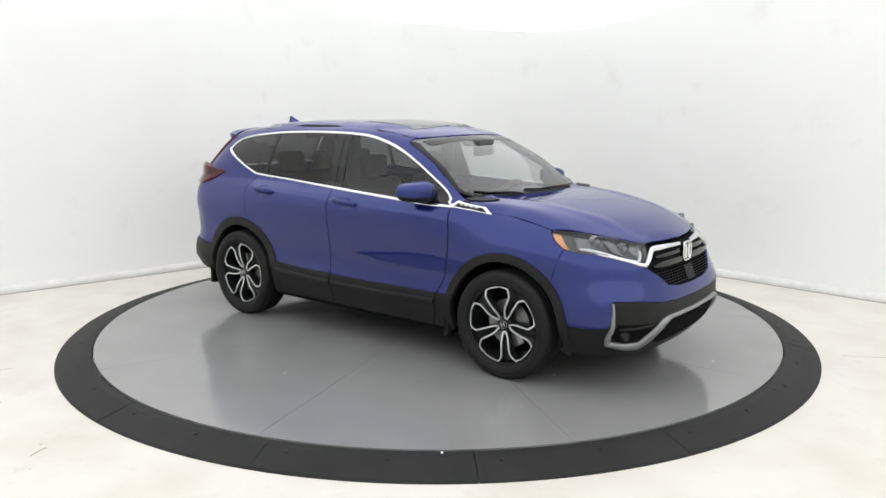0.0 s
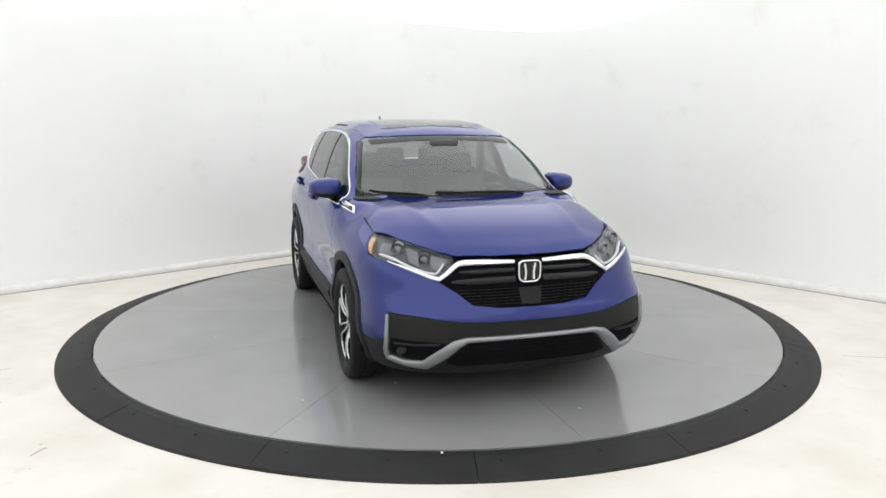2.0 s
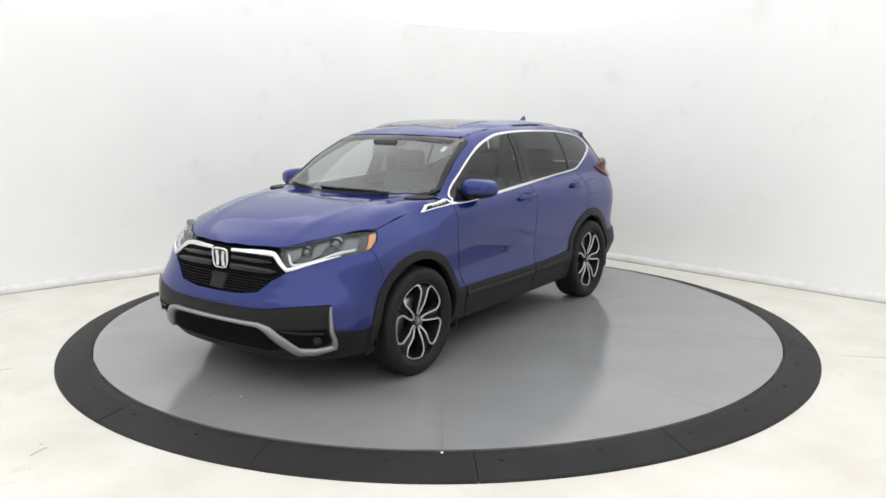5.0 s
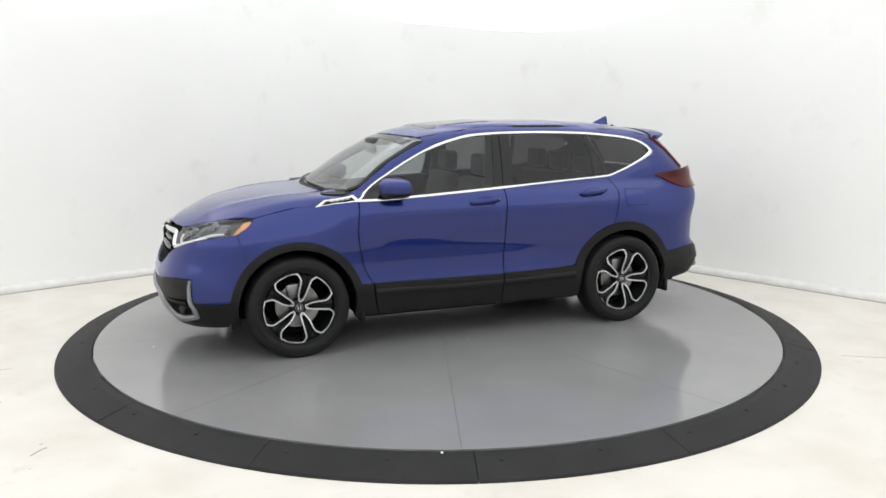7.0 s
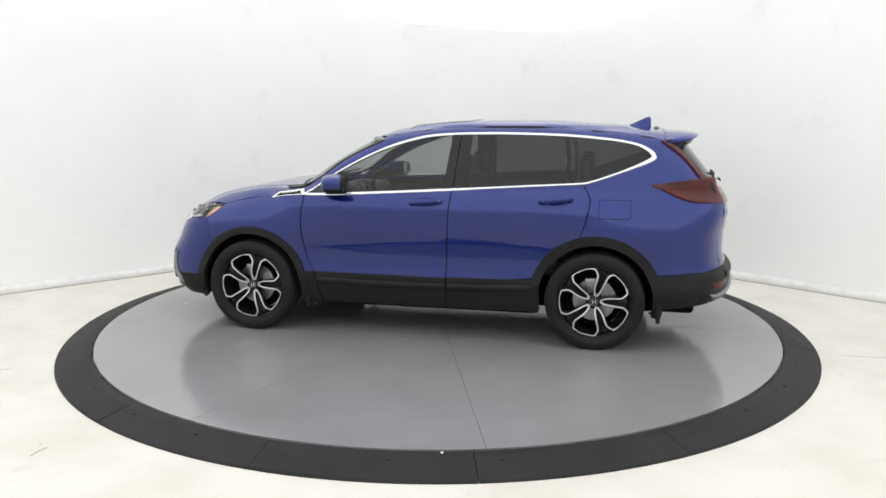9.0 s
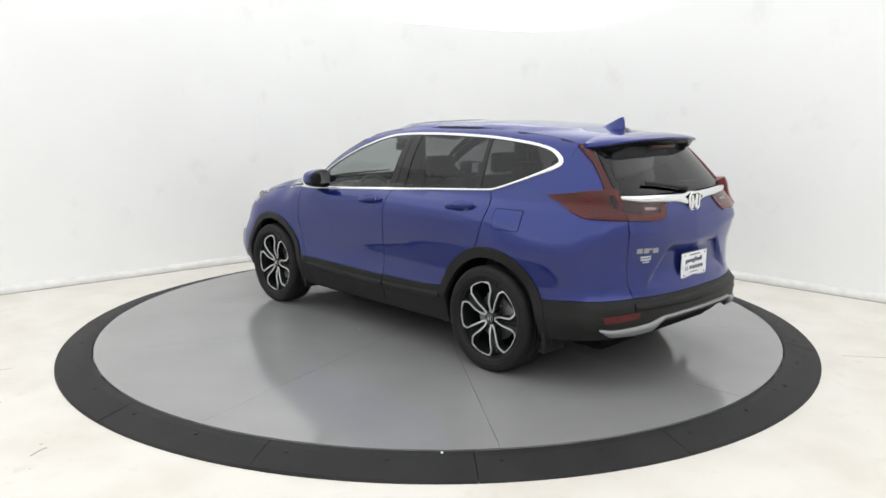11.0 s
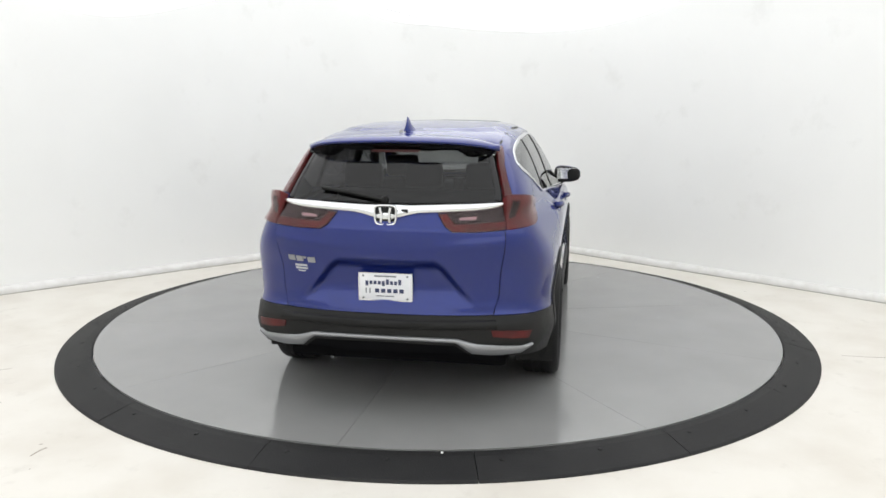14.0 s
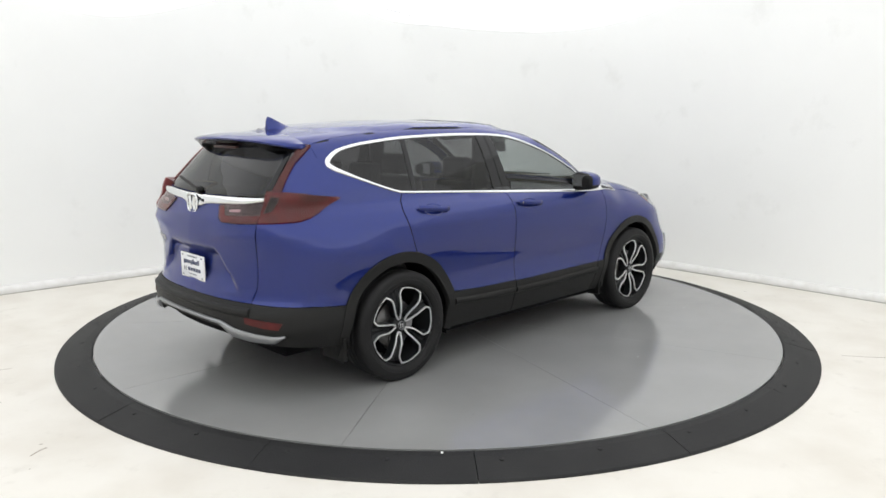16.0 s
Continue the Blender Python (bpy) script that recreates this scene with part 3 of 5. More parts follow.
def lay(name, outline, view, material, parent, off=0.0, depth=0.014, res=0.04, label="", mirror=False, shape=None):
    """A panel: a flat outline laid on the form, raised by off, with its edge turned in by depth."""
    flat = [view.flat(p) if len(p) == 3 else Vector(p) for p in outline]
    loop = []
    for i in range(len(flat)):
        a, b = flat[i], flat[(i + 1) % len(flat)]
        n = max(1, int(math.ceil((b - a).length / res)))
        loop += [a.lerp(b, k / n) for k in range(n)]
    if sum(a.x * b.y - b.x * a.y for a, b in zip(loop, loop[1:] + loop[:1])) < 0:
        loop.reverse()
    xs, ys = [p.x for p in loop], [p.y for p in loop]
    pts = list(loop)
    y = math.floor(min(ys) / res) * res
    row = 0
    while y < max(ys):
        x = math.floor(min(xs) / res) * res + (res / 2 if row % 2 else 0)
        while x < max(xs):
            q = Vector((x, y))
            if inside(q, loop) and edge_gap(q, loop) > res * 0.42:
                pts.append(q)
            x += res
        y += res * 0.87
        row += 1
    vs, _, fs, *_ = delaunay_2d_cdt(pts, [], [list(range(len(loop)))], 1, 1e-6)
    co, no = [], []
    for q in vs:
        p, n = view.form(Vector(q))
        co.append(p + n * (off + (shape(q) if shape else 0)))
        no.append(n)
    faces = []
    count = {}
    for f in fs:
        f = list(f)
        g = (co[f[1]] - co[f[0]]).cross(co[f[2]] - co[f[0]])
        if g.dot(no[f[0]] + no[f[1]] + no[f[2]]) < 0:
            f.reverse()
        faces.append(f)
        for i in range(3):
            e = (f[i], f[(i + 1) % 3])
            count[e] = 1
    if shape:
        no = [Vector((0, 0, 0)) for _ in co]
        for f in faces:
            g = (co[f[1]] - co[f[0]]).cross(co[f[2]] - co[f[0]])
            for i in f:
                no[i] += g
        no = [n.normalized() for n in no]
    rim = [e for e in count if (e[1], e[0]) not in count]
    base_n = list(no)
    for a, b in rim if depth else []:
        k = len(co)
        pa, pb = co[a], co[b]
        qa, qb = pa - base_n[a] * depth, pb - base_n[b] * depth
        fn = (qa - pa).cross(pb - pa).normalized()
        co += [pa, qa, qb, pb]
        no += [(fn + base_n[a] * 0.6).normalized(), fn, fn, (fn + base_n[b] * 0.6).normalized()]
        faces.append([k, k + 1, k + 2, k + 3])
    made = []
    for sg in (1, -1) if mirror else (1,):
        me = bpy.data.meshes.new(name)
        me.from_pydata([(p.x, p.y * sg, p.z) for p in co], [], faces if sg > 0 else [f[::-1] for f in faces])
        me.materials.append(material)
        me.shade_smooth()
        me.normals_split_custom_set_from_vertices([(n.x, n.y * sg, n.z) for n in no])
        ob = new(name, me)
        par = parent[0 if sg > 0 else 1] if isinstance(parent, (list, tuple)) else parent
        ob.parent = par
        if label:
            ob["label"] = label
        made.append(ob)
    return made if mirror else made[0]


def ribbon(name, path, widths, view, material, parent, off=0.004, bulge=0.006, label="", mirror=False, n=6, smooth=True, base=0.012):
    """A strip along a path laid on the form, arched across."""
    flat = [view.flat(p) if len(p) == 3 else Vector(p) for p in path]
    data = [(q.x, q.y, w) for q, w in zip(flat, widths)]
    if smooth:
        data = spline(data, n)
    prof = [(-0.5, -base), (-0.5, 0), (-0.38, 0.6), (-0.15, 0.95), (0.15, 0.95), (0.38, 0.6), (0.5, 0), (0.5, -base)]
    rows = []
    for i, (x, y, w) in enumerate(data):
        a, b = Vector(data[max(i - 1, 0)][:2]), Vector(data[min(i + 1, len(data) - 1)][:2])
        t = (b - a).normalized()
        side = Vector((-t.y, t.x))
        row = []
        for s, h in prof:
            p, nn = view.form(Vector((x, y)) + side * s * w)
            row.append(p + nn * (off + (h * bulge if h >= 0 else h)))
        rows.append(row)
    out = []
    for sg in (1, -1) if mirror else (1,):
        bm = bmesh.new()
        vs = [[bm.verts.new((p.x, p.y * sg, p.z)) for p in row] for row in rows]
        for i in range(len(vs) - 1):
            for k in range(len(prof) - 1):
                bm.faces.new((vs[i][k], vs[i][k + 1], vs[i + 1][k + 1], vs[i + 1][k]))
        bm.faces.new(vs[0])
        bm.faces.new(vs[-1][::-1])
        bmesh.ops.recalc_face_normals(bm, faces=bm.faces)
        par = parent[0 if sg > 0 else 1] if isinstance(parent, (list, tuple)) else parent
        out.append(part(name, bm, material, par, label))
    return out if mirror else out[0]


def arc(cx, cz, r, a0, a1, n=14):
    return [(cx + r * math.cos(radians(a0 + (a1 - a0) * i / n)), cz + r * math.sin(radians(a0 + (a1 - a0) * i / n))) for i in range(n + 1)]


def side_pts(pts):
    return [Vector(p) for p in pts]


def both(pts):
    """An outline across the car from its left half, from the middle outward."""
    return list(pts) + [Vector((p.x, -p.y, p.z)) for p in reversed(pts) if abs(p.y) > 1e-4]


CAR = empty("car")
tagged(CAR, "blue metallic compact suv with black cladding on the turntable", "car")

# lines that several panels share, on the left flank (x, z)
BELT = spline([(0.90, 1.080), (0.50, 1.097), (-0.16, 1.132), (-0.80, 1.171), (-1.18, 1.194), (-1.275, 1.209), (-1.42, 1.257), (-1.56, 1.310), (-1.68, 1.362), (-1.715, 1.390)], 5)
ARCH_TOP = spline([(-1.715, 1.390), (-1.695, 1.424), (-1.615, 1.470), (-1.49, 1.499), (-1.33, 1.519), (-1.05, 1.541), (-0.57, 1.551), (-0.15, 1.538), (0.06, 1.504), (0.28, 1.436), (0.50, 1.334), (0.73, 1.200), (0.855, 1.105), (0.90, 1.080)], 5)
DOOR_FRONT = spline([(0.795, 0.49), (0.855, 0.60), (0.893, 0.78), (0.898, 0.90), (0.886, 1.02), (0.882, 1.078)], 4)
DOOR_MID = spline([(-0.24, 0.485), (-0.245, 0.70), (-0.252, 0.90), (-0.265, 1.08), (-0.268, 1.118)], 4)
DOOR_REAR = spline([(-1.215, 0.825), (-1.245, 0.92), (-1.278, 1.07), (-1.26, 1.13), (-1.228, 1.185)], 4)
ARCH_RF, ARCH_RR = 0.469, 0.481


def belt_z(x):
    return float(np.interp(-x, [-p[0] for p in BELT], [p[1] for p in BELT]))


def shift(pts, dx, dz=0.0):
    return [(x + dx, z + dz) for x, z in pts]


def build_doors():
    """Front and rear doors with glass, handles and lower cladding, on both sides."""
    g = 0.0042
    top = [(x, belt_z(x) - 0.004) for x in np.linspace(0.878, -0.266, 16)]
    front = lay("front_door", side_pts(shift(DOOR_FRONT, -g) + top[1:] + shift(DOOR_MID[::-1], g)[1:] + [(0.2, 0.482)]), SIDE, PAINT, CAR, mirror=True)
    top = [(x, belt_z(x) - 0.004) for x in np.linspace(-0.274, -1.222, 14)]
    low = arc(AXLE_R, HUB_Z, ARCH_RR, 76, 19, 10)
    rear = lay("rear_door", side_pts(shift(DOOR_MID, -g) + top + shift(DOOR_REAR[::-1], g)[1:] + low[1:] + [(-0.6, 0.495)]), SIDE, PAINT, CAR, mirror=True)
    lay("cladding", side_pts([(0.79, 0.494), (-0.236, 0.487), (-0.236, 0.255), (0.74, 0.255), (0.77, 0.36)]), SIDE, CLAD, front, off=0.009, depth=0.02, label="black grained lower door cladding", mirror=True)
    lay("cladding", side_pts([(-0.244, 0.492), (-0.6, 0.497), (-0.872, 0.505), (-0.93, 0.42), (-0.93, 0.255), (-0.244, 0.255)]), SIDE, CLAD, rear, off=0.009, depth=0.02, label="black grained lower door cladding", mirror=True)
    lay("sill_cladding", side_pts([(0.800, 0.494), (0.877, 0.496), (0.872, 0.30), (0.858, 0.25), (0.750, 0.255), (0.780, 0.36)]), SIDE, CLAD, CAR, off=0.007, depth=0.02, mirror=True)
    ribbon("cladding_rib", [(0.78, 0.43), (0.2, 0.418), (-0.23, 0.42)], [0.05] * 3, SIDE, CLAD, front, off=0.008, bulge=0.012, mirror=True)
    ribbon("cladding_rib", [(-0.25, 0.42), (-0.6, 0.428), (-0.87, 0.44)], [0.05] * 3, SIDE, CLAD, rear, off=0.008, bulge=0.012, mirror=True)
    # glass: front, rear and quarter
    up = [p for p in ARCH_TOP]

    def upper(x):
        return float(np.interp(x, [p[0] for p in up], [p[1] for p in up]))

    fg = [(x, belt_z(x) + 0.004) for x in np.linspace(0.86, -0.20, 14)] + [(x, upper(x) - 0.010) for x in np.linspace(-0.255, 0.80, 22)]
    lay("door_glass", side_pts(fg), SIDE, SIDE_GLASS, front, off=-0.004, depth=0.0, label="lightly tinted front door glass", mirror=True)
    rg = [(x, belt_z(x) + 0.004) for x in np.linspace(-0.36, -1.105, 12)] + [(x, upper(x) - 0.010) for x in np.linspace(-1.078, -0.385, 12)]
    lay("door_glass", side_pts(rg), SIDE, PRIVACY, rear, off=-0.004, depth=0.0, label="dark privacy rear door glass", mirror=True)
    qg = [(x, belt_z(x) + 0.004) for x in np.linspace(-1.122, -1.695, 18)] + [(x, upper(x) - 0.012) for x in np.linspace(-1.682, -1.098, 18)]
    lay("quarter_glass", side_pts(qg), SIDE, PRIVACY, CAR, off=-0.004, depth=0.0, label="dark privacy quarter glass", mirror=True)
    # black pillar trims
    lay("pillar_trim", side_pts([(-0.195, belt_z(-0.2) + 0.003), (-0.268, belt_z(-0.27) + 0.003), (-0.302, 1.542), (-0.242, 1.538)]), SIDE, GLOSS_BLACK, front, off=0.001, mirror=True)
    lay("pillar_trim", side_pts([(-0.275, belt_z(-0.27) + 0.003), (-0.365, belt_z(-0.36) + 0.003), (-0.39, 1.547), (-0.309, 1.543)]), SIDE, GLOSS_BLACK, rear, off=0.001, mirror=True)
    lay("pillar_trim", side_pts([(-1.098, belt_z(-1.098) + 0.003), (-1.132, belt_z(-1.13) + 0.003), (-1.130, 1.36), (-1.105, 1.537), (-1.072, 1.541), (-1.095, 1.36)]), SIDE, GLOSS_BLACK, rear, off=0.000, mirror=True)
    for line, who in ((DOOR_FRONT, front), (DOOR_MID, front), (DOOR_REAR, rear)):
        ribbon("door_seam", side_pts(line[::2] + ([line[-1]] if len(line) % 2 == 0 else [])), [0.014] * (len(line[::2]) + (1 if len(line) % 2 == 0 else 0)), SIDE, DARK, who, off=-0.0028, bulge=0.0008, mirror=True, n=2)
    # handles
    for who, cx, cz, tilt in ((front, -0.085, 1.050, 0.02), (rear, -1.035, 1.083, 0.02)):
        ring = [(cx + 0.085 * math.cos(a), cz - 0.006 + 0.036 * math.sin(a)) for a in [2 * math.pi * k / 20 for k in range(20)]]
        lay("handle_cup", side_pts(ring), SIDE, PAINT, who, off=0.0015, depth=0.002, res=0.02, mirror=True, shape=lambda q, c=(cx, cz): -0.0 + 0.002 - 0.020 * max(0, 1 - ((q[0] - c[0]) / 0.085) ** 2 - ((q[1] - c[1] + 0.006) / 0.036) ** 2))
        for sg, door in ((1, who[0]), (-1, who[1])):
            pts, ups = [], []
            for i in range(15):
                u = i / 14
                x = cx + 0.118 - 0.236 * u
                p = S(x, cz - tilt * (0.5 - u))
                pts.append((p.x, (p.y + 0.008 + 0.030 * math.sin(math.pi * u) ** 0.45) * sg, p.z + 0.004))
                ups.append((0, 0, 1))
            bm = sweep(pts, [(0.011 * math.cos(a), 0.018 * math.sin(a)) for a in [2 * math.pi * k / 10 for k in range(10)]], ups=ups)
            part("door_handle", bm, PAINT, door)
            if who is rear:
                continue
            bm = bmesh.new()
            bmesh.ops.create_uvsphere(bm, u_segments=10, v_segments=6, radius=0.006)
            bmesh.ops.translate(bm, verts=bm.verts, vec=(cx - 0.105, pts[12][1] + 0.004 * sg, cz + 0.012))
            part("lock_cap", bm, SATIN, door)
    return front, rear


def build_flanks():
    """Fenders, body sides, rear corners, wheel-arch cladding, badges and fuel flap."""
    g = 0.0042
    hood_line = [(0.93, 1.118), (1.01, 1.104), (1.32, 1.042), (1.48, 1.010), (1.598, 0.982)]
    fender = shift(DOOR_FRONT, g) + [(0.90, 1.09), (0.93, 1.112)] + hood_line[1:] + [(1.602, 0.976), (1.652, 0.928), (1.722, 0.884), (1.70, 0.80), (1.668, 0.675)] + arc(AXLE_F, HUB_Z, ARCH_RF, 43, 163, 22)[1:]
    lay("fender", side_pts(fender), SIDE, PAINT, CAR, mirror=True)
    # body side: roof rail, pillar and quarter in one
    ditch = [(x, ROOF_C(x) - ROOF_DROP(0.575)) for x in np.linspace(-1.75, 0.30, 24)]
    screen_edge = [(p.x, p.z) for p in (F(y, z) for y, z in ((0.630, 1.478), (0.657, 1.42), (0.688, 1.34), (0.716, 1.26), (0.744, 1.17), (0.755, 1.135)))]
    side = [(x, z + 0.004) for x, z in ARCH_TOP[::-1]] + [(x, z - 0.004) for x, z in BELT[::-1] if x < -1.232] + shift(DOOR_REAR[::-1], -g)
    side += arc(AXLE_R, HUB_Z, ARCH_RR, 78, 154, 14) + [(-1.765, 0.566), (-1.765, 1.0), (-1.765, 1.30), (-1.765, 1.499)] + ditch + screen_edge + [(0.93, 1.122), (0.905, 1.092)]
    lay("body_side", side_pts(side), SIDE, PAINT, CAR, mirror=True, res=0.035)
    corner = [S(-1.764, z) for z in np.linspace(0.566, 1.50, 12)] + [S(-1.82, 1.525), S(-1.87, 1.515), R(0.555, 1.49), R(0.60, 1.36), R(0.635, 1.22), R(0.655, 1.08), R(0.647, 0.90), R(0.627, 0.70), R(0.603, 0.600), R(0.76, 0.594), S(-1.98, 0.586)]
    lay("rear_corner", corner, TAIL_VIEW, PAINT, CAR, mirror=True)
    for cx, r in ((AXLE_F, ARCH_RF), (AXLE_R, ARCH_RR)):
        inner = 0.414
        out = arc(cx, HUB_Z, r, -16 if cx > 0 else -14, 196 if cx > 0 else 194, 30)
        inn = arc(cx, HUB_Z, inner, 194, -14, 30)
        lay("arch_cladding", side_pts(out + inn), SIDE, CLAD, CAR, off=0.010, depth=0.045, label="black grained wheel-arch cladding", mirror=True)
    # flaps behind the wheels
    for x in (0.872, -1.778):
        for s in (1, -1):
            bm = box((x - 0.018, 0.70 * s, 0.20 if x > 0 else 0.215), (x + 0.012, 0.90 * s, 0.36), 0.008)
            part("mud_flap", bm, CLAD, CAR)
    # badge on the fender
    lay("side_badge", side_pts([(1.178, 1.044), (1.112, 1.088), (0.905, 1.118), (0.872, 1.082), (1.04, 1.066)]), SIDE, CHROME, CAR, off=0.006, depth=0.008, res=0.03, label="chrome wedge badge with dark inset", mirror=True)
    lay("badge_inset", side_pts([(1.135, 1.056), (1.100, 1.080), (0.925, 1.104), (0.905, 1.086), (1.05, 1.072)]), SIDE, GLOSS_BLACK, CAR, off=0.0095, depth=0.002, res=0.03, mirror=True)
    for i in range(4):
        x = 1.075 - 0.036 * i
        lay("badge_bar", side_pts([(x, 1.074 + 0.005 * i), (x - 0.024, 1.078 + 0.005 * i), (x - 0.024, 1.087 + 0.004 * i), (x, 1.083 + 0.004 * i)]), SIDE, LIGHT_INK, CAR, off=0.0115, depth=0.001, res=0.05, mirror=True)
    # fuel flap on the left
    c = [(-1.45 + dx * sx, 1.026 + dz * sz) for sx, sz in ((1, 1), (-1, 1), (-1, -1), (1, -1)) for dx, dz in ((0.108, 0.05), (0.098, 0.062))[::1 if sx * sz > 0 else -1]]
    lay("fuel_flap_joint", side_pts([(x + (x + 1.45) * 0.035, z + (z - 1.026) * 0.06) for x, z in c]), SIDE, DARK, CAR, off=0.0008, depth=0.0, label="dark joint round the fuel flap")
    lay("fuel_flap", side_pts(c), SIDE, PAINT, CAR, off=0.0022, depth=0.001, label="blue painted fuel flap")
    # chrome round the side glass
    low = [(0.905, 1.083)] + BELT[2::2]
    n = len(low)
    ribbon("window_chrome", side_pts(low + [(-1.716, 1.394)]), [0.017] * (n - 7) + [0.018, 0.019, 0.021, 0.024, 0.028, 0.031, 0.034, 0.034], SIDE, CHROME, CAR, mirror=True, n=3, label="bright chrome window surround")
    upl = ARCH_TOP[0::2]
    n = len(upl)
    ribbon("window_chrome", side_pts(upl), [0.034, 0.031, 0.028, 0.024, 0.021, 0.019] + [0.017] * (n - 16) + [0.013] * 10, SIDE, CHROME, CAR, mirror=True, n=3, off=-0.001, bulge=0.004, label="bright chrome window surround")


def finer(path, widths, n=3):
    """The same broken line with points between its corners."""
    p, w = [], []
    for (a, b), c, d in zip(zip(path, path[1:]), widths, widths[1:]):
        for k in range(n):
            t = k / n
            p.append((a[0] + (b[0] - a[0]) * t, a[1] + (b[1] - a[1]) * t))
            w.append(c + (d - c) * t)
    return p + [path[-1]], w + [widths[-1]]


def build_front():
    """Bonnet, front bumper, grille, lamps and trim."""
    hood = [F(y, z) for y, z in ((0.0, 0.895), (0.2, 0.895), (0.40, 0.897), (0.50, 0.918), (0.60, 0.948), (0.68, 0.972))] + [S(x, z) for x, z in ((1.60, 0.985), (1.48, 1.013), (1.32, 1.045), (1.01, 1.109), (0.96, 1.118))]
    hood += [Vector((0.99, 0.60, 1.12)), Vector((1.06, 0.40, 1.12)), Vector((1.095, 0.2, 1.12)), Vector((1.105, 0.0, 1.12))]

    def crease(q):
        y = abs(q[1])
        line = 0.56 - 0.16 * (q[0] - 1.1)
        return 0.007 * math.exp(-((y - line) / 0.045) ** 2) * (1 - step(1.75, 2.05, q[0]))

    lay("bonnet", both(hood), TOP, PAINT, CAR, off=0.002, res=0.03, shape=crease, label="blue painted bonnet with two creases")
    half = [F(0, 0.616), F(0.2, 0.619), F(0.350, 0.640), F(0.435, 0.710), F(0.515, 0.760), F(0.615, 0.798), F(0.75, 0.853), S(1.80, 0.868), S(1.724, 0.880), S(1.70, 0.80), S(1.670, 0.672)]
    half += [S(x, z) for x, z in arc(AXLE_F, HUB_Z, ARCH_RF, 42, 9, 6)[1:]] + [S(1.86, 0.425), F(0.828, 0.43), F(0.808, 0.50), F(0.796, 0.596), F(0.65, 0.587), F(0.445, 0.556), F(0.25, 0.546), F(0, 0.545)]
    mirror_half = [Vector((p.x, -p.y, p.z)) for p in half[1:-1]][::-1]
    lay("front_bumper", half + mirror_half, NOSE_VIEW, PAINT, CAR, res=0.035)
    low = [F(0, 0.541), F(0.25, 0.542), F(0.445, 0.552), F(0.65, 0.583), F(0.796, 0.592), F(0.811, 0.50), F(0.831, 0.428), S(1.86, 0.421), S(1.775, 0.42), S(1.785, 0.30), S(1.80, 0.245), F(0.70, 0.235), F(0.5, 0.225), F(0.25, 0.22), F(0, 0.22)]
    lower = lay("lower_bumper", low + [Vector((p.x, -p.y, p.z)) for p in low[1:-1]][::-1], NOSE_VIEW, CLAD, CAR, off=-0.002, res=0.035, label="black grained lower front bumper")
    # lower intake with slats
    intake = [F(0, 0.438), F(0.35, 0.437), F(0.42, 0.40), F(0.50, 0.305), F(0.42, 0.285), F(0, 0.28)]
    lay("intake", both(intake), NOSE_VIEW, DARK, lower, off=0.002, depth=0.002, label="dark lower air intake")
    for z in (0.305, 0.332, 0.359, 0.386, 0.413):
        w = 0.45 - (z - 0.30) * 0.9
        ribbon("intake_slat", [F(y * w, z) for y in (-1, -0.5, 0, 0.5, 1)], [0.008] * 5, NOSE_VIEW, DARK, lower, off=0.001, bulge=0.005, n=4)
    for k in range(9):
        y = -0.32 + 0.08 * k
        ribbon("intake_bar", [F(y, 0.285), F(y, 0.35), F(y, 0.43)], [0.006] * 3, NOSE_VIEW, DARK, lower, off=0.001, bulge=0.003, n=3)
    for sg in (1, -1):
        pk = [(0.785, 0.455), (0.788, 0.375), (0.75, 0.340), (0.60, 0.328), (0.50, 0.405), (0.52, 0.435)]
        lay("fog_pocket", [F(y * sg, z) for y, z in pk], NOSE_VIEW, DARK, lower, off=0.001, depth=0.002)
        c = F(0.735 * sg, 0.385)
        bm = revolve([(0.0, 0.006), (0.022, 0.005), (0.026, 0.001), (0.030, 0.005), (0.034, 0.0), (0.034, -0.02)], 20, "y")
        bmesh.ops.rotate(bm, verts=bm.verts, matrix=Matrix.Rotation(radians(-90 + 40 * sg), 3, "Z"))
        bmesh.ops.translate(bm, verts=bm.verts, vec=c + Vector((0.006, 0.004 * sg, 0)))
        part("fog_lamp", bm, GLOSS_BLACK, lower, "small round fog lamp")
        for z in (0.45,):
            ribbon("pocket_slat", [F(0.54 * sg, z - 0.02), F(0.64 * sg, z - 0.025), F(0.775 * sg, z - 0.025)], [0.014] * 3, NOSE_VIEW, CLAD, lower, off=0.004, bulge=0.006, n=3)
    trim = [(0.799, 0.582), (0.807, 0.48), (0.807, 0.385), (0.790, 0.330), (0.70, 0.302), (0.606, 0.294), (0.53, 0.360), (0.45, 0.430), (0.39, 0.452), (0.15, 0.452), (0.0, 0.452)]
    wd = [0.014, 0.020, 0.024, 0.034, 0.042, 0.056, 0.064, 0.050, 0.032, 0.027, 0.027]
    trim, wd = finer(trim, wd)
    pts = [F(y, z) for y, z in trim] + [F(-y, z) for y, z in trim[-2::-1]]
    ribbon("bumper_trim", pts, wd + wd[-2::-1], NOSE_VIEW, SATIN, lower, off=0.006, bulge=0.014, smooth=False, label="satin silver bumper trim")
    # grille
    gr = [F(0, 0.887), F(0.25, 0.887), F(0.405, 0.885), F(0.46, 0.83), F(0.520, 0.764), F(0.434, 0.708), F(0.348, 0.644), F(0.2, 0.623), F(0, 0.620)]
    grille = lay("grille", both(gr), NOSE_VIEW, DARK, CAR, off=-0.012, depth=0.0, label="gloss black grille with slats")
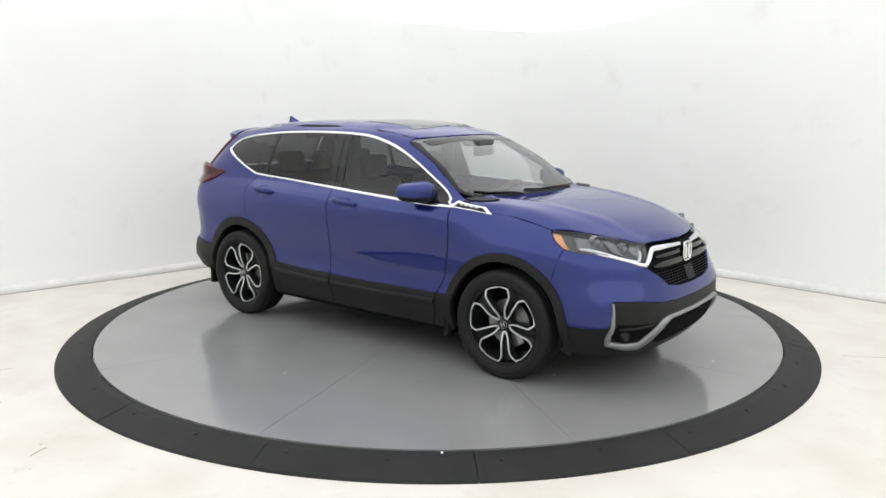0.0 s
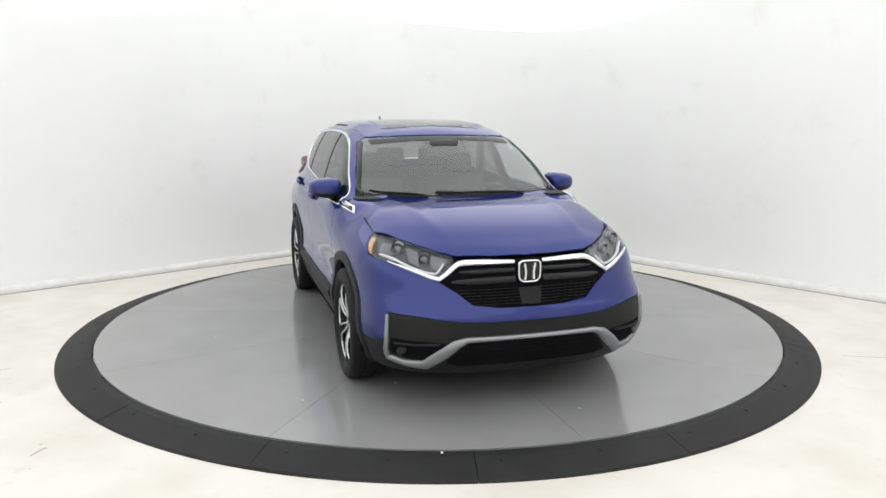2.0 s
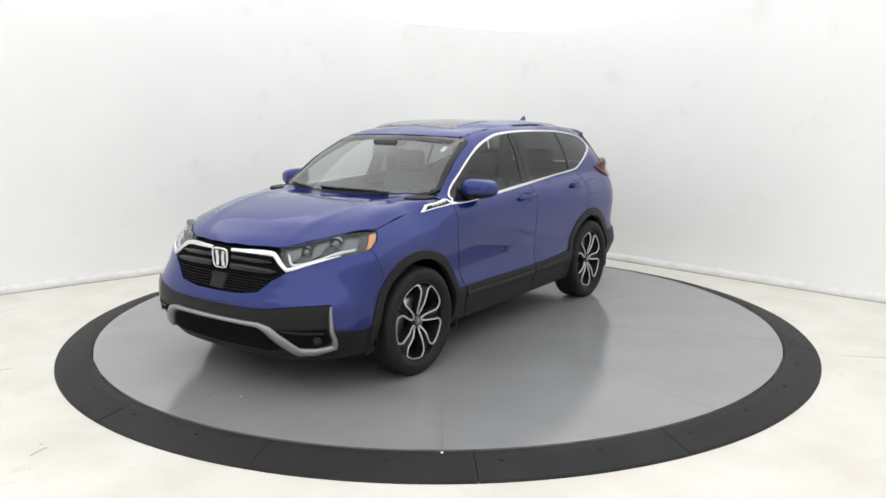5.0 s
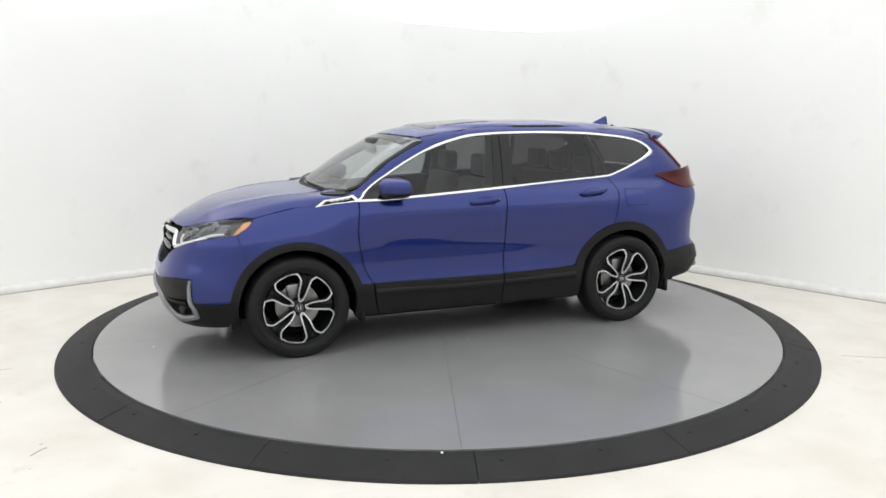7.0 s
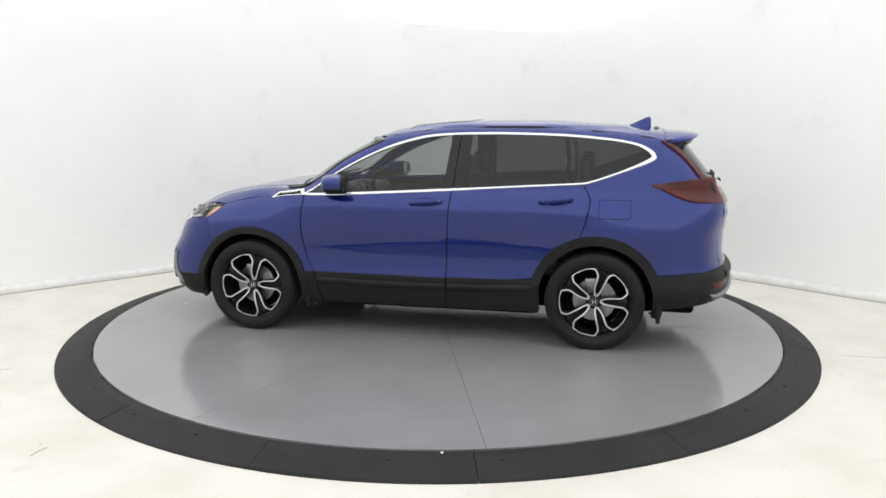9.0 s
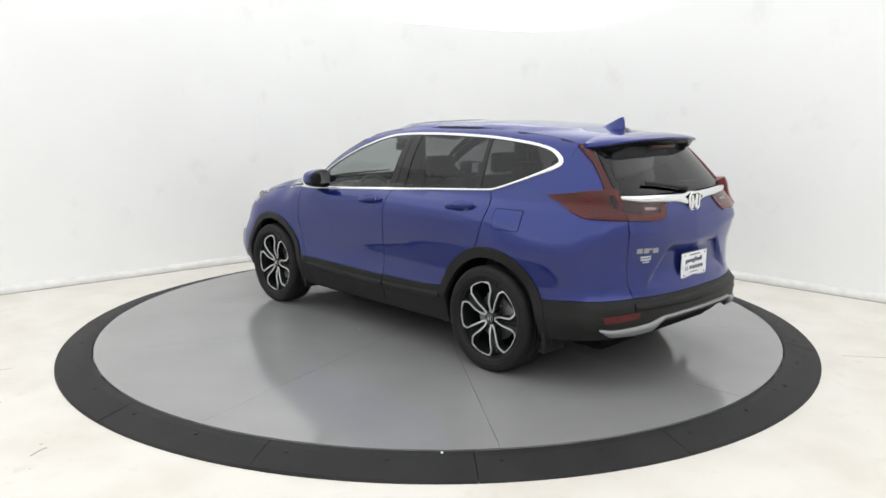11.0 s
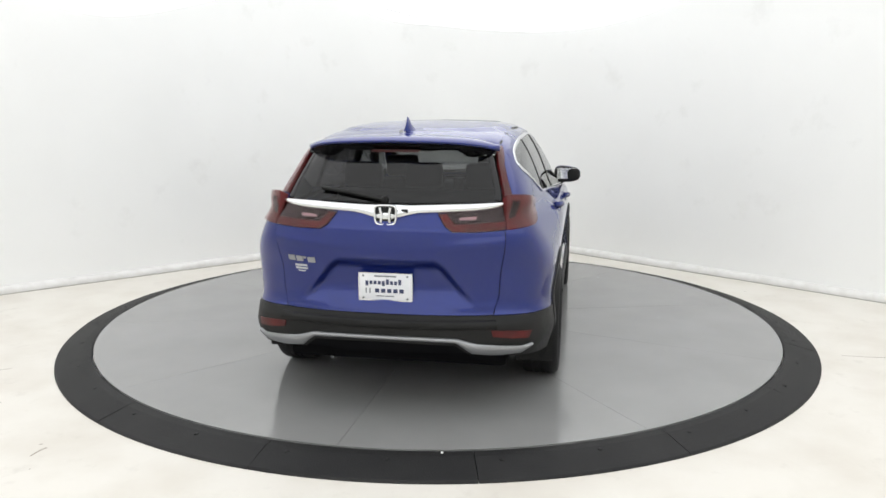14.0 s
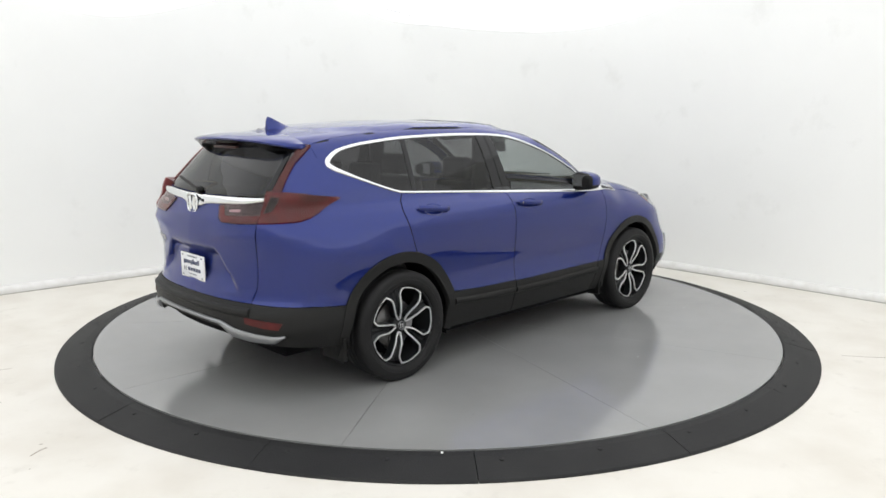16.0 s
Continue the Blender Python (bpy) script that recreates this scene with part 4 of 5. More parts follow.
    for z, w, h in ((0.822, 0.41, 0.034), (0.771, 0.455, 0.046)):
        for sg in (1, -1):
            ribbon("grille_slat", [F(y * sg, z - 0.006 * (y / w)) for y in (0.085, w * 0.5, w * 0.8, w)], [h, h, h * 0.9, h * 0.5], NOSE_VIEW, GLOSS_BLACK, grille, off=-0.010, bulge=0.016, n=4)
    for i in range(6):
        z = 0.641 + 0.0160 * i
        w = 0.335 + (z - 0.63) * 1.05
        ribbon("grille_mesh_bar", [F(y * w, z) for y in (-1, -0.5, 0, 0.5, 1)], [0.0045] * 5, NOSE_VIEW, CLAD, grille, off=-0.011, bulge=0.006, n=4)
    for k in range(21):
        y = -0.40 + 0.04 * k
        ribbon("grille_mesh_bar", [F(y - 0.012, 0.638 + abs(y) * 0.03), F(y + 0.004, 0.69), F(y + 0.012, 0.738)], [0.004] * 3, NOSE_VIEW, DARK, grille, off=-0.011, bulge=0.005, n=2)
    lay("radar_cover", [F(-0.070, 0.722), F(0.070, 0.722), F(0.060, 0.632), F(-0.060, 0.632)], NOSE_VIEW, CLAD, grille, off=-0.003, depth=0.01, label="dark square sensor cover")
    wing = [(0.085, 0.861), (0.25, 0.862), (0.375, 0.860), (0.425, 0.842), (0.470, 0.810), (0.518, 0.778)]
    for sg in (1, -1):
        ribbon("chrome_wing", [F(y * sg, z) for y, z in wing], [0.020, 0.024, 0.027, 0.028, 0.027, 0.024], NOSE_VIEW, CHROME, grille, off=0.006, bulge=0.012, n=5, label="bright chrome grille bar")
        ribbon("chrome_wing", [F(y * sg, z) for y, z in ((0.512, 0.778), (0.56, 0.789), (0.62, 0.811), (0.70, 0.838), (0.765, 0.858))], [0.024, 0.022, 0.019, 0.014, 0.008], NOSE_VIEW, CHROME, grille, off=0.004, bulge=0.008, n=5)
    emblem(CAR, F(0, 0.81) + Vector((0.012, 0, 0)), 0.066, 0.060, 1)
    for sg in (1, -1):
        build_headlamp(sg)


def emblem(parent, c, w, h, sg):
    """A plain chrome emblem: a rounded frame with two bars on a dark ground."""
    pts = [(w * math.copysign(abs(math.cos(a)) ** 0.45, math.cos(a)) * (1 + 0.10 * math.sin(a)), h * math.copysign(abs(math.sin(a)) ** 0.45, math.sin(a))) for a in [2 * math.pi * k / 40 for k in range(40)]]
    ring = [(c.x, c.y + y, c.z + z) for y, z in pts]
    bm = sweep(ring, disc_section(0.0065, 8), closed=True, ups=[(1, 0, 0)] * len(ring))
    em = part("emblem", bm, CHROME, parent, "plain chrome emblem frame with two bars")
    bm = bmesh.new()
    a = [bm.verts.new((c.x - 0.004 * sg, c.y + y, c.z + z)) for y, z in pts]
    b = [bm.verts.new((c.x - 0.016 * sg, c.y + y, c.z + z)) for y, z in pts]
    bm.faces.new(a)
    for i in range(len(pts)):
        j = (i + 1) % len(pts)
        bm.faces.new((a[i], b[i], b[j], a[j]))
    bmesh.ops.recalc_face_normals(bm, faces=bm.faces)
    part("emblem_ground", bm, GLOSS_BLACK, em)
    for s in (1, -1):
        bm = sweep([(c.x + 0.002 * sg, c.y + s * w * 0.50, c.z + h * 0.78), (c.x + 0.003 * sg, c.y + s * w * 0.36, c.z), (c.x + 0.002 * sg, c.y + s * w * 0.42, c.z - h * 0.78)], [(-0.010, -0.005), (-0.006, 0.004), (0.006, 0.004), (0.010, -0.005)], ups=[(sg, 0, 0)] * 3)
        part("emblem_bar", bm, CHROME, em)


def build_headlamp(sg):
    def m(p):
        return Vector((p.x, p.y * sg, p.z))

    edge = [F(0.410, 0.892), F(0.50, 0.914), F(0.60, 0.9445), F(0.68, 0.9685), S(1.66, 0.978), S(1.604, 0.982), S(1.655, 0.930), S(1.722, 0.888), S(1.80, 0.872), F(0.755, 0.857), F(0.62, 0.804), F(0.525, 0.775), F(0.465, 0.825)]
    lamp = lay("headlamp", [m(p) for p in edge], NOSE_VIEW, LAMP_GREY, CAR, off=-0.030, depth=0.0, label="clear headlamp with amber corner and twin projectors")
    ribbon("lamp_bezel", [m(p) for p in (F(0.425, 0.877), F(0.468, 0.832), F(0.530, 0.790), F(0.63, 0.820), F(0.735, 0.866))], [0.02] * 5, NOSE_VIEW, GLOSS_BLACK, lamp, off=-0.014, bulge=0.004, n=4)
    ribbon("light_guide", [m(p) for p in (F(0.482, 0.866), F(0.512, 0.830), F(0.548, 0.812), F(0.635, 0.834), F(0.735, 0.880), S(1.81, 0.893))], [0.009, 0.012, 0.014, 0.013, 0.012, 0.010], NOSE_VIEW, GUIDE_WHITE, lamp, off=-0.014, bulge=0.006, n=4, label="pale light-guide strip")
    for y, z, r in ((0.575, 0.876, 0.028), (0.700, 0.918, 0.034)):
        c = m(F(y, z)) + Vector((-0.022, -0.004 * sg, 0))
        bm = revolve([(0.0, 0.020), (r * 0.5, 0.017), (r * 0.85, 0.006), (r * 0.9, 0.0), (r * 1.2, 0.012), (r * 1.28, 0.0), (r * 1.28, -0.03)], 24, "y")
        bmesh.ops.rotate(bm, verts=bm.verts, matrix=Matrix.Rotation(radians(-90 + 25 * sg), 3, "Z"))
        bmesh.ops.translate(bm, verts=bm.verts, vec=c)
        part("projector", bm, LAMP_LENS, lamp, "round grey projector lens")
    lay("reflector", [m(p) for p in (F(0.60, 0.925), F(0.655, 0.945), F(0.658, 0.875), F(0.615, 0.85))], NOSE_VIEW, SILVER, lamp, off=-0.018, depth=0.002, res=0.02)
    lay("reflector", [m(p) for p in (F(0.45, 0.885), F(0.545, 0.912), F(0.545, 0.84), F(0.50, 0.835))], NOSE_VIEW, SILVER, lamp, off=-0.020, depth=0.002, res=0.02)
    lay("reflector", [m(p) for p in (S(1.75, 0.957), S(1.86, 0.95), S(1.88, 0.895), S(1.80, 0.892))], NOSE_VIEW, SILVER, lamp, off=-0.016, depth=0.002, res=0.02)
    lay("amber_corner", [m(p) for p in (S(1.615, 0.970), S(1.668, 0.966), S(1.715, 0.922), S(1.752, 0.886), S(1.722, 0.892), S(1.66, 0.930))], NOSE_VIEW, AMBER, lamp, off=-0.010, depth=0.004, res=0.025, label="amber side reflector")
    lay("lens", [m(p) for p in edge], NOSE_VIEW, CLEAR, lamp, off=0.003, depth=0.0, label="clear plastic lens")


def build_top():
    """Windscreen, roof, sunroof, fin, wipers and scuttle."""
    scr = [F(0, 1.142), F(0.25, 1.142), F(0.45, 1.146), F(0.65, 1.152), F(0.738, 1.166), F(0.710, 1.26), F(0.682, 1.34), F(0.652, 1.42), F(0.616, 1.490), F(0.58, 1.509), F(0.40, 1.521), F(0.2, 1.527), F(0, 1.529)]
    lay("windscreen", both(scr), SCREEN, WINDSCREEN, CAR, off=-0.002, depth=0.0, label="clear windscreen with grey shade border")
    side = [F(0.70, 1.158), F(0.724, 1.176), F(0.698, 1.26), F(0.670, 1.34), F(0.640, 1.42), F(0.604, 1.487)]
    ribbon("screen_border", side, [0.03] * 6, SCREEN, GLOSS_BLACK, CAR, off=-0.001, bulge=0.006, mirror=True, n=3)
    ribbon("screen_border", [F(y, 1.514 - 0.03 * (abs(y) / 0.55) ** 2) for y in (-0.55, -0.3, 0, 0.3, 0.55)], [0.03] * 5, SCREEN, GLOSS_BLACK, CAR, off=-0.001, bulge=0.001, n=4)
    ribbon("scuttle", [F(y, 1.129 + 0.012 * (abs(y) / 0.68) ** 2) for y in (-0.70, -0.45, -0.2, 0, 0.2, 0.45, 0.70)], [0.030] * 7, SCREEN, CLAD, CAR, off=-0.005, bulge=0.003, n=4, label="black plastic scuttle panel")
    for s in (1, -1):
        lay("cowl_corner", [Vector((x, y * s, 1.1)) for x, y in ((0.925, 0.765), (0.97, 0.785), (1.045, 0.765), (1.09, 0.70), (1.10, 0.62), (1.04, 0.61), (0.965, 0.70))], TOP, CLAD, CAR, off=0.012, depth=0.008, res=0.03, label="black cowl corner beside the bonnet")
    roof = [Vector((x, y, 1.6)) for x, y in ((0.415, 0.0), (0.405, 0.2), (0.375, 0.40), (0.33, 0.535), (0.28, 0.562))] + [Vector((x, 0.562, 1.6)) for x in np.linspace(0.2, -1.80, 14)] + [Vector((-1.87, 0.545, 1.6)), Vector((-1.89, 0.3, 1.6)), Vector((-1.895, 0.0, 1.6))]
    lay("roof", both(roof), TOP, PAINT, CAR, off=0.0, res=0.05, shape=lambda q: 0.0)
    for s in (1, -1):
        ribbon("roof_moulding", [Vector((x, 0.569 * s, 1.6)) for x in (0.30, 0.1, -0.4, -0.9, -1.4, -1.745)], [0.016] * 6, TOP, CLAD, CAR, off=-0.006, bulge=0.004, n=4)
    sun = [Vector((0.20 - 0.02, y, 1.6)) for y in (0.0, 0.3)] + [Vector((0.16, 0.40, 1.6)), Vector((-0.30, 0.41, 1.6)), Vector((-0.34, 0.38, 1.6)), Vector((-0.35, 0, 1.6))]
    lay("sunroof", both(sun), TOP, ROOF_GLASS, CAR, off=0.003, depth=0.004, label="dark tinted sunroof glass")
    head = [Vector((x, y, 1.6)) for x, y in ((0.36, 0.0), (0.33, 0.40), (0.25, 0.52), (-1.70, 0.52), (-1.80, 0.4), (-1.82, 0))]
    lay("headliner", both(head), TOP, LINER, CAR, off=-0.035, depth=0.02, res=0.08, label="light grey headliner")
    # fin
    bm = bmesh.new()
    rings = []
    for u, h, w in ((-1.540, 0.002, 0.006), (-1.58, 0.022, 0.017), (-1.63, 0.050, 0.023), (-1.675, 0.076, 0.020), (-1.705, 0.088, 0.012), (-1.716, 0.066, 0.012), (-1.720, 0.0, 0.016)):
        zb = ROOF_C(u) - 0.004
        rings.append([bm.verts.new((u, w * 1.9, zb)), bm.verts.new((u, w * 0.9, zb + h * 0.5)), bm.verts.new((u, 0.003, zb + h)), bm.verts.new((u, -0.003, zb + h)), bm.verts.new((u, -w * 0.9, zb + h * 0.5)), bm.verts.new((u, -w * 1.9, zb))])
    for a, b in zip(rings, rings[1:]):
        for k in range(6):
            bm.faces.new((a[k], a[(k + 1) % 6], b[(k + 1) % 6], b[k]))
    bm.faces.new(rings[0])
    bm.faces.new(rings[-1][::-1])
    bmesh.ops.recalc_face_normals(bm, faces=bm.faces)
    part("antenna_fin", bm, PAINT, CAR, "blue shark-fin antenna")
    # wipers: two arms resting along the foot of the screen
    for pts in ([(0.42, 1.141), (0.25, 1.144), (0.0, 1.149), (-0.22, 1.158)], [(-0.30, 1.142), (-0.42, 1.146), (-0.55, 1.155), (-0.66, 1.172)]):
        line = [F(y, z) + Vector((0.007, 0, 0.004)) for y, z in pts]
        wip = part("wiper", sweep(spline(line, 5), [(-0.004, -0.006), (0.004, -0.006), (0.003, 0.004), (-0.003, 0.004)], ups=[(0.7, 0, 0.7)] * 16), CLAD, CAR, "black windscreen wiper")
        a = F(pts[0][0] + 0.02, 1.130) + Vector((0.004, 0, 0.004))
        part("wiper_arm", sweep([a, (line[0] + line[1]) / 2 + Vector((0.005, 0, 0.004)), line[2] + Vector((0.004, 0, 0.004))], [(-0.006, -0.004), (0.006, -0.004), (0.004, 0.004), (-0.004, 0.004)], ups=[(0.7, 0, 0.7)] * 3), CLAD, wip)
    # camera housing behind the screen, mirror, small sticker
    bm = box((0.40, -0.11, 1.445), (0.56, 0.11, 1.50), 0.02)
    cov = part("sensor_housing", bm, INTERIOR, CAR, "dark sensor housing behind the windscreen")
    part("rear_view_mirror", box((0.52, -0.13, 1.375), (0.545, 0.13, 1.445), 0.012), INTERIOR, cov)
    lay("sticker", [F(0.528, 1.452), F(0.560, 1.448), F(0.568, 1.415), F(0.536, 1.419)], SCREEN, LIGHT_INK, CAR, off=0.0, depth=0.0, label="small white sticker on the windscreen")


def build_rear():
    """Tailgate, rear glass, spoiler, lamps, bumper and plate."""
    gate = [R(0, 1.185), R(0.3, 1.195), R(0.625, 1.205), R(0.650, 1.08), R(0.642, 0.90), R(0.622, 0.70), R(0.597, 0.601), R(0.3, 0.602), R(0, 0.603)]

    def recess(q):
        y, z = abs(q[0]) / 0.9 * 1.08, q[1]
        w = 0.285 + (0.90 - z) * 0.83
        fold = 0.008 * math.exp(-((z - 1.005 + 0.10 * (0.65 - y)) / 0.028) ** 2) * step(0.15, 0.5, y)
        foot = 0.006 * math.exp(-((z - 0.645) / 0.02) ** 2) * step(0.30, 0.42, y)
        return fold + foot - 0.034 * (1 - step(0.835, 0.912, z)) * (1 - step(w - 0.028, w, y)) * step(0.62, 0.76, z)

    tail = lay("tailgate", both(gate), TAIL_VIEW, PAINT, CAR, res=0.015, shape=recess)
    for s in (1, -1):
        ribbon("gate_seam", [R(y * s, z) for y, z in ((0.653, 1.08), (0.645, 0.90), (0.6245, 0.70), (0.600, 0.601))], [0.012] * 4, TAIL_VIEW, DARK, CAR, off=-0.003, bulge=0.001, n=4)
    glass = [R(0, 1.205), R(0.3, 1.21), R(0.618, 1.218), R(0.60, 1.30), R(0.575, 1.38), R(0.535, 1.49), R(0.3, 1.515), R(0, 1.52)]
    gl = lay("rear_glass", both(glass), TAIL_VIEW, PRIVACY, tail, off=-0.002, depth=0.0, label="dark privacy rear window")
    ribbon("glass_border", [R(0.605, 1.222), R(0.588, 1.30), R(0.562, 1.38), R(0.525, 1.48)], [0.03] * 4, TAIL_VIEW, GLOSS_BLACK, tail, off=-0.001, bulge=0.001, mirror=False, n=4)
    ribbon("glass_border", [R(-0.605, 1.222), R(-0.588, 1.30), R(-0.562, 1.38), R(-0.525, 1.48)], [0.03] * 4, TAIL_VIEW, GLOSS_BLACK, tail, off=-0.001, bulge=0.001, n=4)
    # spoiler over the glass
    bm = bmesh.new()
    rings = []
    for y in np.linspace(-0.580, 0.580, 41):
        t = abs(y) / 0.580
        x1 = -2.068 + 0.095 * t ** 2.5 + 0.125 * t ** 9
        zt = -0.018 * t ** 2 - 0.03 * t ** 8
        x0 = -1.80
        ztop = lambda x, a=zt, yy=y: ROOF_C(-1.86) - ROOF_DROP(min(abs(yy), 0.55)) * 0.8 + (x + 1.86) * 0.12 + 0.006 - 0.026 * (abs(yy) / 0.55) ** 3 - 0.008 * (abs(yy) / 0.572) ** 12
        sec = [(x0, ztop(x0) - 0.006), (x0 + (x1 - x0) * 0.4, ztop(x0 + (x1 - x0) * 0.4) + 0.004), (x0 + (x1 - x0) * 0.7, ztop(x0 + (x1 - x0) * 0.7) + 0.005), (x1 + 0.02 - 0.012 * t ** 9, ztop(x1) + 0.004), (x1, ztop(x1) - 0.006), (x1 + 0.004, ztop(x1) - 0.016), (x1 + 0.02 - 0.01 * t ** 9, ztop(x1) - 0.022), (x0 + (x1 - x0) * 0.5, ztop(-1.92) - 0.028), (x0 + (x1 - x0) * 0.3, ztop(-1.88) - 0.03), (x0, ztop(x0) - 0.04)]
        rings.append([bm.verts.new((x, float(y), z)) for x, z in sec])
    for a, b in zip(rings, rings[1:]):
        for k in range(10):
            bm.faces.new((a[k], a[(k + 1) % 10], b[(k + 1) % 10], b[k]))
    bm.faces.new(rings[0])
    bm.faces.new(rings[-1][::-1])
    bmesh.ops.recalc_face_normals(bm, faces=bm.faces)
    sp = part("spoiler", bm, PAINT, CAR, "blue roof-edge spoiler")
    bm = bmesh.new()
    rings = []
    for y in np.linspace(-0.565, 0.565, 41):
        t = abs(y) / 0.565
        x1 = -2.062 + 0.095 * t ** 2.5 + 0.105 * t ** 9
        fin = 0.036 * step(0.60, 0.72, t) * (1 - step(0.74, 1.0, t))
        zz = ROOF_C(-1.86) - ROOF_DROP(min(abs(y), 0.55)) * 0.8 + (x1 + 1.86) * 0.12 - 0.026 * (abs(y) / 0.55) ** 3 - 0.008 * t ** 12
        rings.append([bm.verts.new((x1 + 0.006, float(y), zz - 0.008)), bm.verts.new((x1 + 0.035, float(y), zz - 0.042 + 0.012 * t - fin * 0.6)), bm.verts.new((-1.93 + 0.05 * t * t, float(y), zz - 0.070 + 0.030 * t - fin)), bm.verts.new((-1.86, float(y), zz - 0.005))])
    for a, b in zip(rings, rings[1:]):
        for k in range(4):
            bm.faces.new((a[k], a[(k + 1) % 4], b[(k + 1) % 4], b[k]))
    bm.faces.new(rings[0])
    bm.faces.new(rings[-1][::-1])
    bmesh.ops.recalc_face_normals(bm, faces=bm.faces)
    part("spoiler_underside", bm, GLOSS_BLACK, sp, "black spoiler underside")
    part("brake_light", box((-2.026, -0.14, 1.478), (-2.00, 0.14, 1.492), 0.004), RED_DARK, sp, "slim dark red high brake light")
    # lamps
    for sg in (1, -1):
        def m(p):
            return Vector((p.x, p.y * sg, p.z))

        def proud(q):
            return 0.046 * step(1.09, 1.225, q[1]) * (1 - step(0.66, 0.86, abs(q[0])))

        outer = [R(0.628, 1.222), R(0.70, 1.220), S(-1.90, 1.214), S(-1.80, 1.208), S(-1.712, 1.200), S(-1.70, 1.192), S(-1.78, 1.160), S(-1.857, 1.122), S(-1.93, 1.095), S(-2.0, 1.080), R(0.72, 1.076), R(0.661, 1.073)]
        lamp = lay("tail_lamp", [m(p) for p in outer], TAIL_VIEW, RED, CAR, off=0.008, depth=0.05, res=0.02, shape=proud, label="red tail lamp with tall upper arm")
        core = [R(0.657, 1.196), R(0.688, 1.194), R(0.696, 1.128), R(0.662, 1.118)]
        lay("lamp_core", [m(p) for p in core], TAIL_VIEW, GLOSS_BLACK, lamp, off=0.0105, depth=0.001, res=0.02, shape=proud, label="smoked dark lamp core")
        lay("lamp_band", [m(p) for p in (S(-1.97, 1.185), S(-1.86, 1.178), S(-1.77, 1.186), S(-1.80, 1.204), S(-1.90, 1.214), S(-1.96, 1.218))], TAIL_VIEW, RED_DIM, lamp, off=0.0105, depth=0.001, res=0.02, shape=proud)
        lay("lamp_lens", [m(p) for p in outer], TAIL_VIEW, SMOKE_LENS, lamp, off=0.016, depth=0.008, res=0.02, shape=proud)
        arm = [R(0.546, 1.500), R(0.578, 1.497), R(0.607, 1.40), R(0.635, 1.32), R(0.668, 1.238), R(0.630, 1.238), R(0.606, 1.32), R(0.580, 1.40)]
        lay("lamp_arm", [m(p) for p in arm], TAIL_VIEW, RED_DIM, lamp, off=0.011, depth=0.024, res=0.03, label="tall red lamp arm beside the rear glass")
        lay("lamp_lens", [m(p) for p in arm], TAIL_VIEW, SMOKE_LENS, lamp, off=0.016, depth=0.005, res=0.03)
        inner = [R(0.652, 1.190), R(0.45, 1.170), R(0.285, 1.152), R(0.332, 1.085), R(0.372, 1.060), R(0.50, 1.060), R(0.654, 1.070)]
        il = lay("inner_lamp", [m(p) for p in inner], TAIL_VIEW, GLOSS_BLACK, CAR, off=0.003, depth=0.012, res=0.03, label="smoked inner lamp with red lower band")
        lay("red_band", [m(p) for p in (R(0.65, 1.112), R(0.45, 1.100), R(0.385, 1.098), R(0.335, 1.150), R(0.296, 1.147), R(0.338, 1.088), R(0.378, 1.064), R(0.50, 1.064), R(0.65, 1.074))], TAIL_VIEW, RED, il, off=0.006, depth=0.003, res=0.03)
        lay("reverse_light", [m(p) for p in (R(0.50, 1.140), R(0.41, 1.134), R(0.405, 1.122), R(0.495, 1.124))], TAIL_VIEW, LIGHT_INK, il, off=0.005, depth=0.002, res=0.03)
        lay("lamp_lens", [m(p) for p in inner], TAIL_VIEW, SMOKE_LENS, il, off=0.010, depth=0.006, res=0.03)
    bar = [(0.625, 1.196), (0.50, 1.187), (0.30, 1.179), (0.15, 1.172), (0.08, 1.165), (0, 1.158)]
    wd = [0.020, 0.036, 0.043, 0.047, 0.064, 0.080]
    ribbon("chrome_bar", [R(y, z) for y, z in bar] + [R(-y, z) for y, z in bar[-2::-1]], wd + wd[-2::-1], TAIL_VIEW, CHROME, tail, off=0.010, bulge=0.014, n=5, label="bright chrome bar across the tailgate")
    emblem(CAR, R(0, 1.146) + Vector((-0.024, 0, 0)), 0.060, 0.054, -1)
    c = R(-0.105, 1.168) + Vector((-0.022, 0, 0))
    part("reversing_camera", box((c.x - 0.006, c.y - 0.020, c.z - 0.010), (c.x + 0.02, c.y + 0.020, c.z + 0.010), 0.004), GLOSS_BLACK, tail, "small black reversing camera")
    # wiper
    line = [R(0.02, 1.222), R(0.12, 1.238), R(0.25, 1.258), R(0.40, 1.275)]
    line = [p + Vector((-0.022, 0, 0.004)) for p in line]
    part("rear_wiper", sweep(spline(line, 5), [(-0.010, -0.006), (0.010, -0.006), (0.007, 0.008), (-0.007, 0.008)], ups=[(-0.7, 0, 0.7)] * 16), CLAD, tail, "black rear wiper arm")
    bm = revolve([(0.0, 0.03), (0.018, 0.028), (0.022, 0.01), (0.022, -0.01)], 14, "y")
    bmesh.ops.rotate(bm, verts=bm.verts, matrix=Matrix.Rotation(radians(90), 3, "Z"))
    bmesh.ops.translate(bm, verts=bm.verts, vec=R(0.02, 1.222))
    part("wiper_cap", bm, CLAD, tail)
    # plate with frame, its writing as bars
    xp = R(0, 0.74).x + 0.018
    pl = part("number_plate", box((xp - 0.010, -0.150, 0.672), (xp + 0.004, 0.148, 0.820), 0.004), PLATE_WHITE, CAR, "white dealer plate with dark printed bars")
    x0, x1 = xp - 0.0125, xp - 0.0095
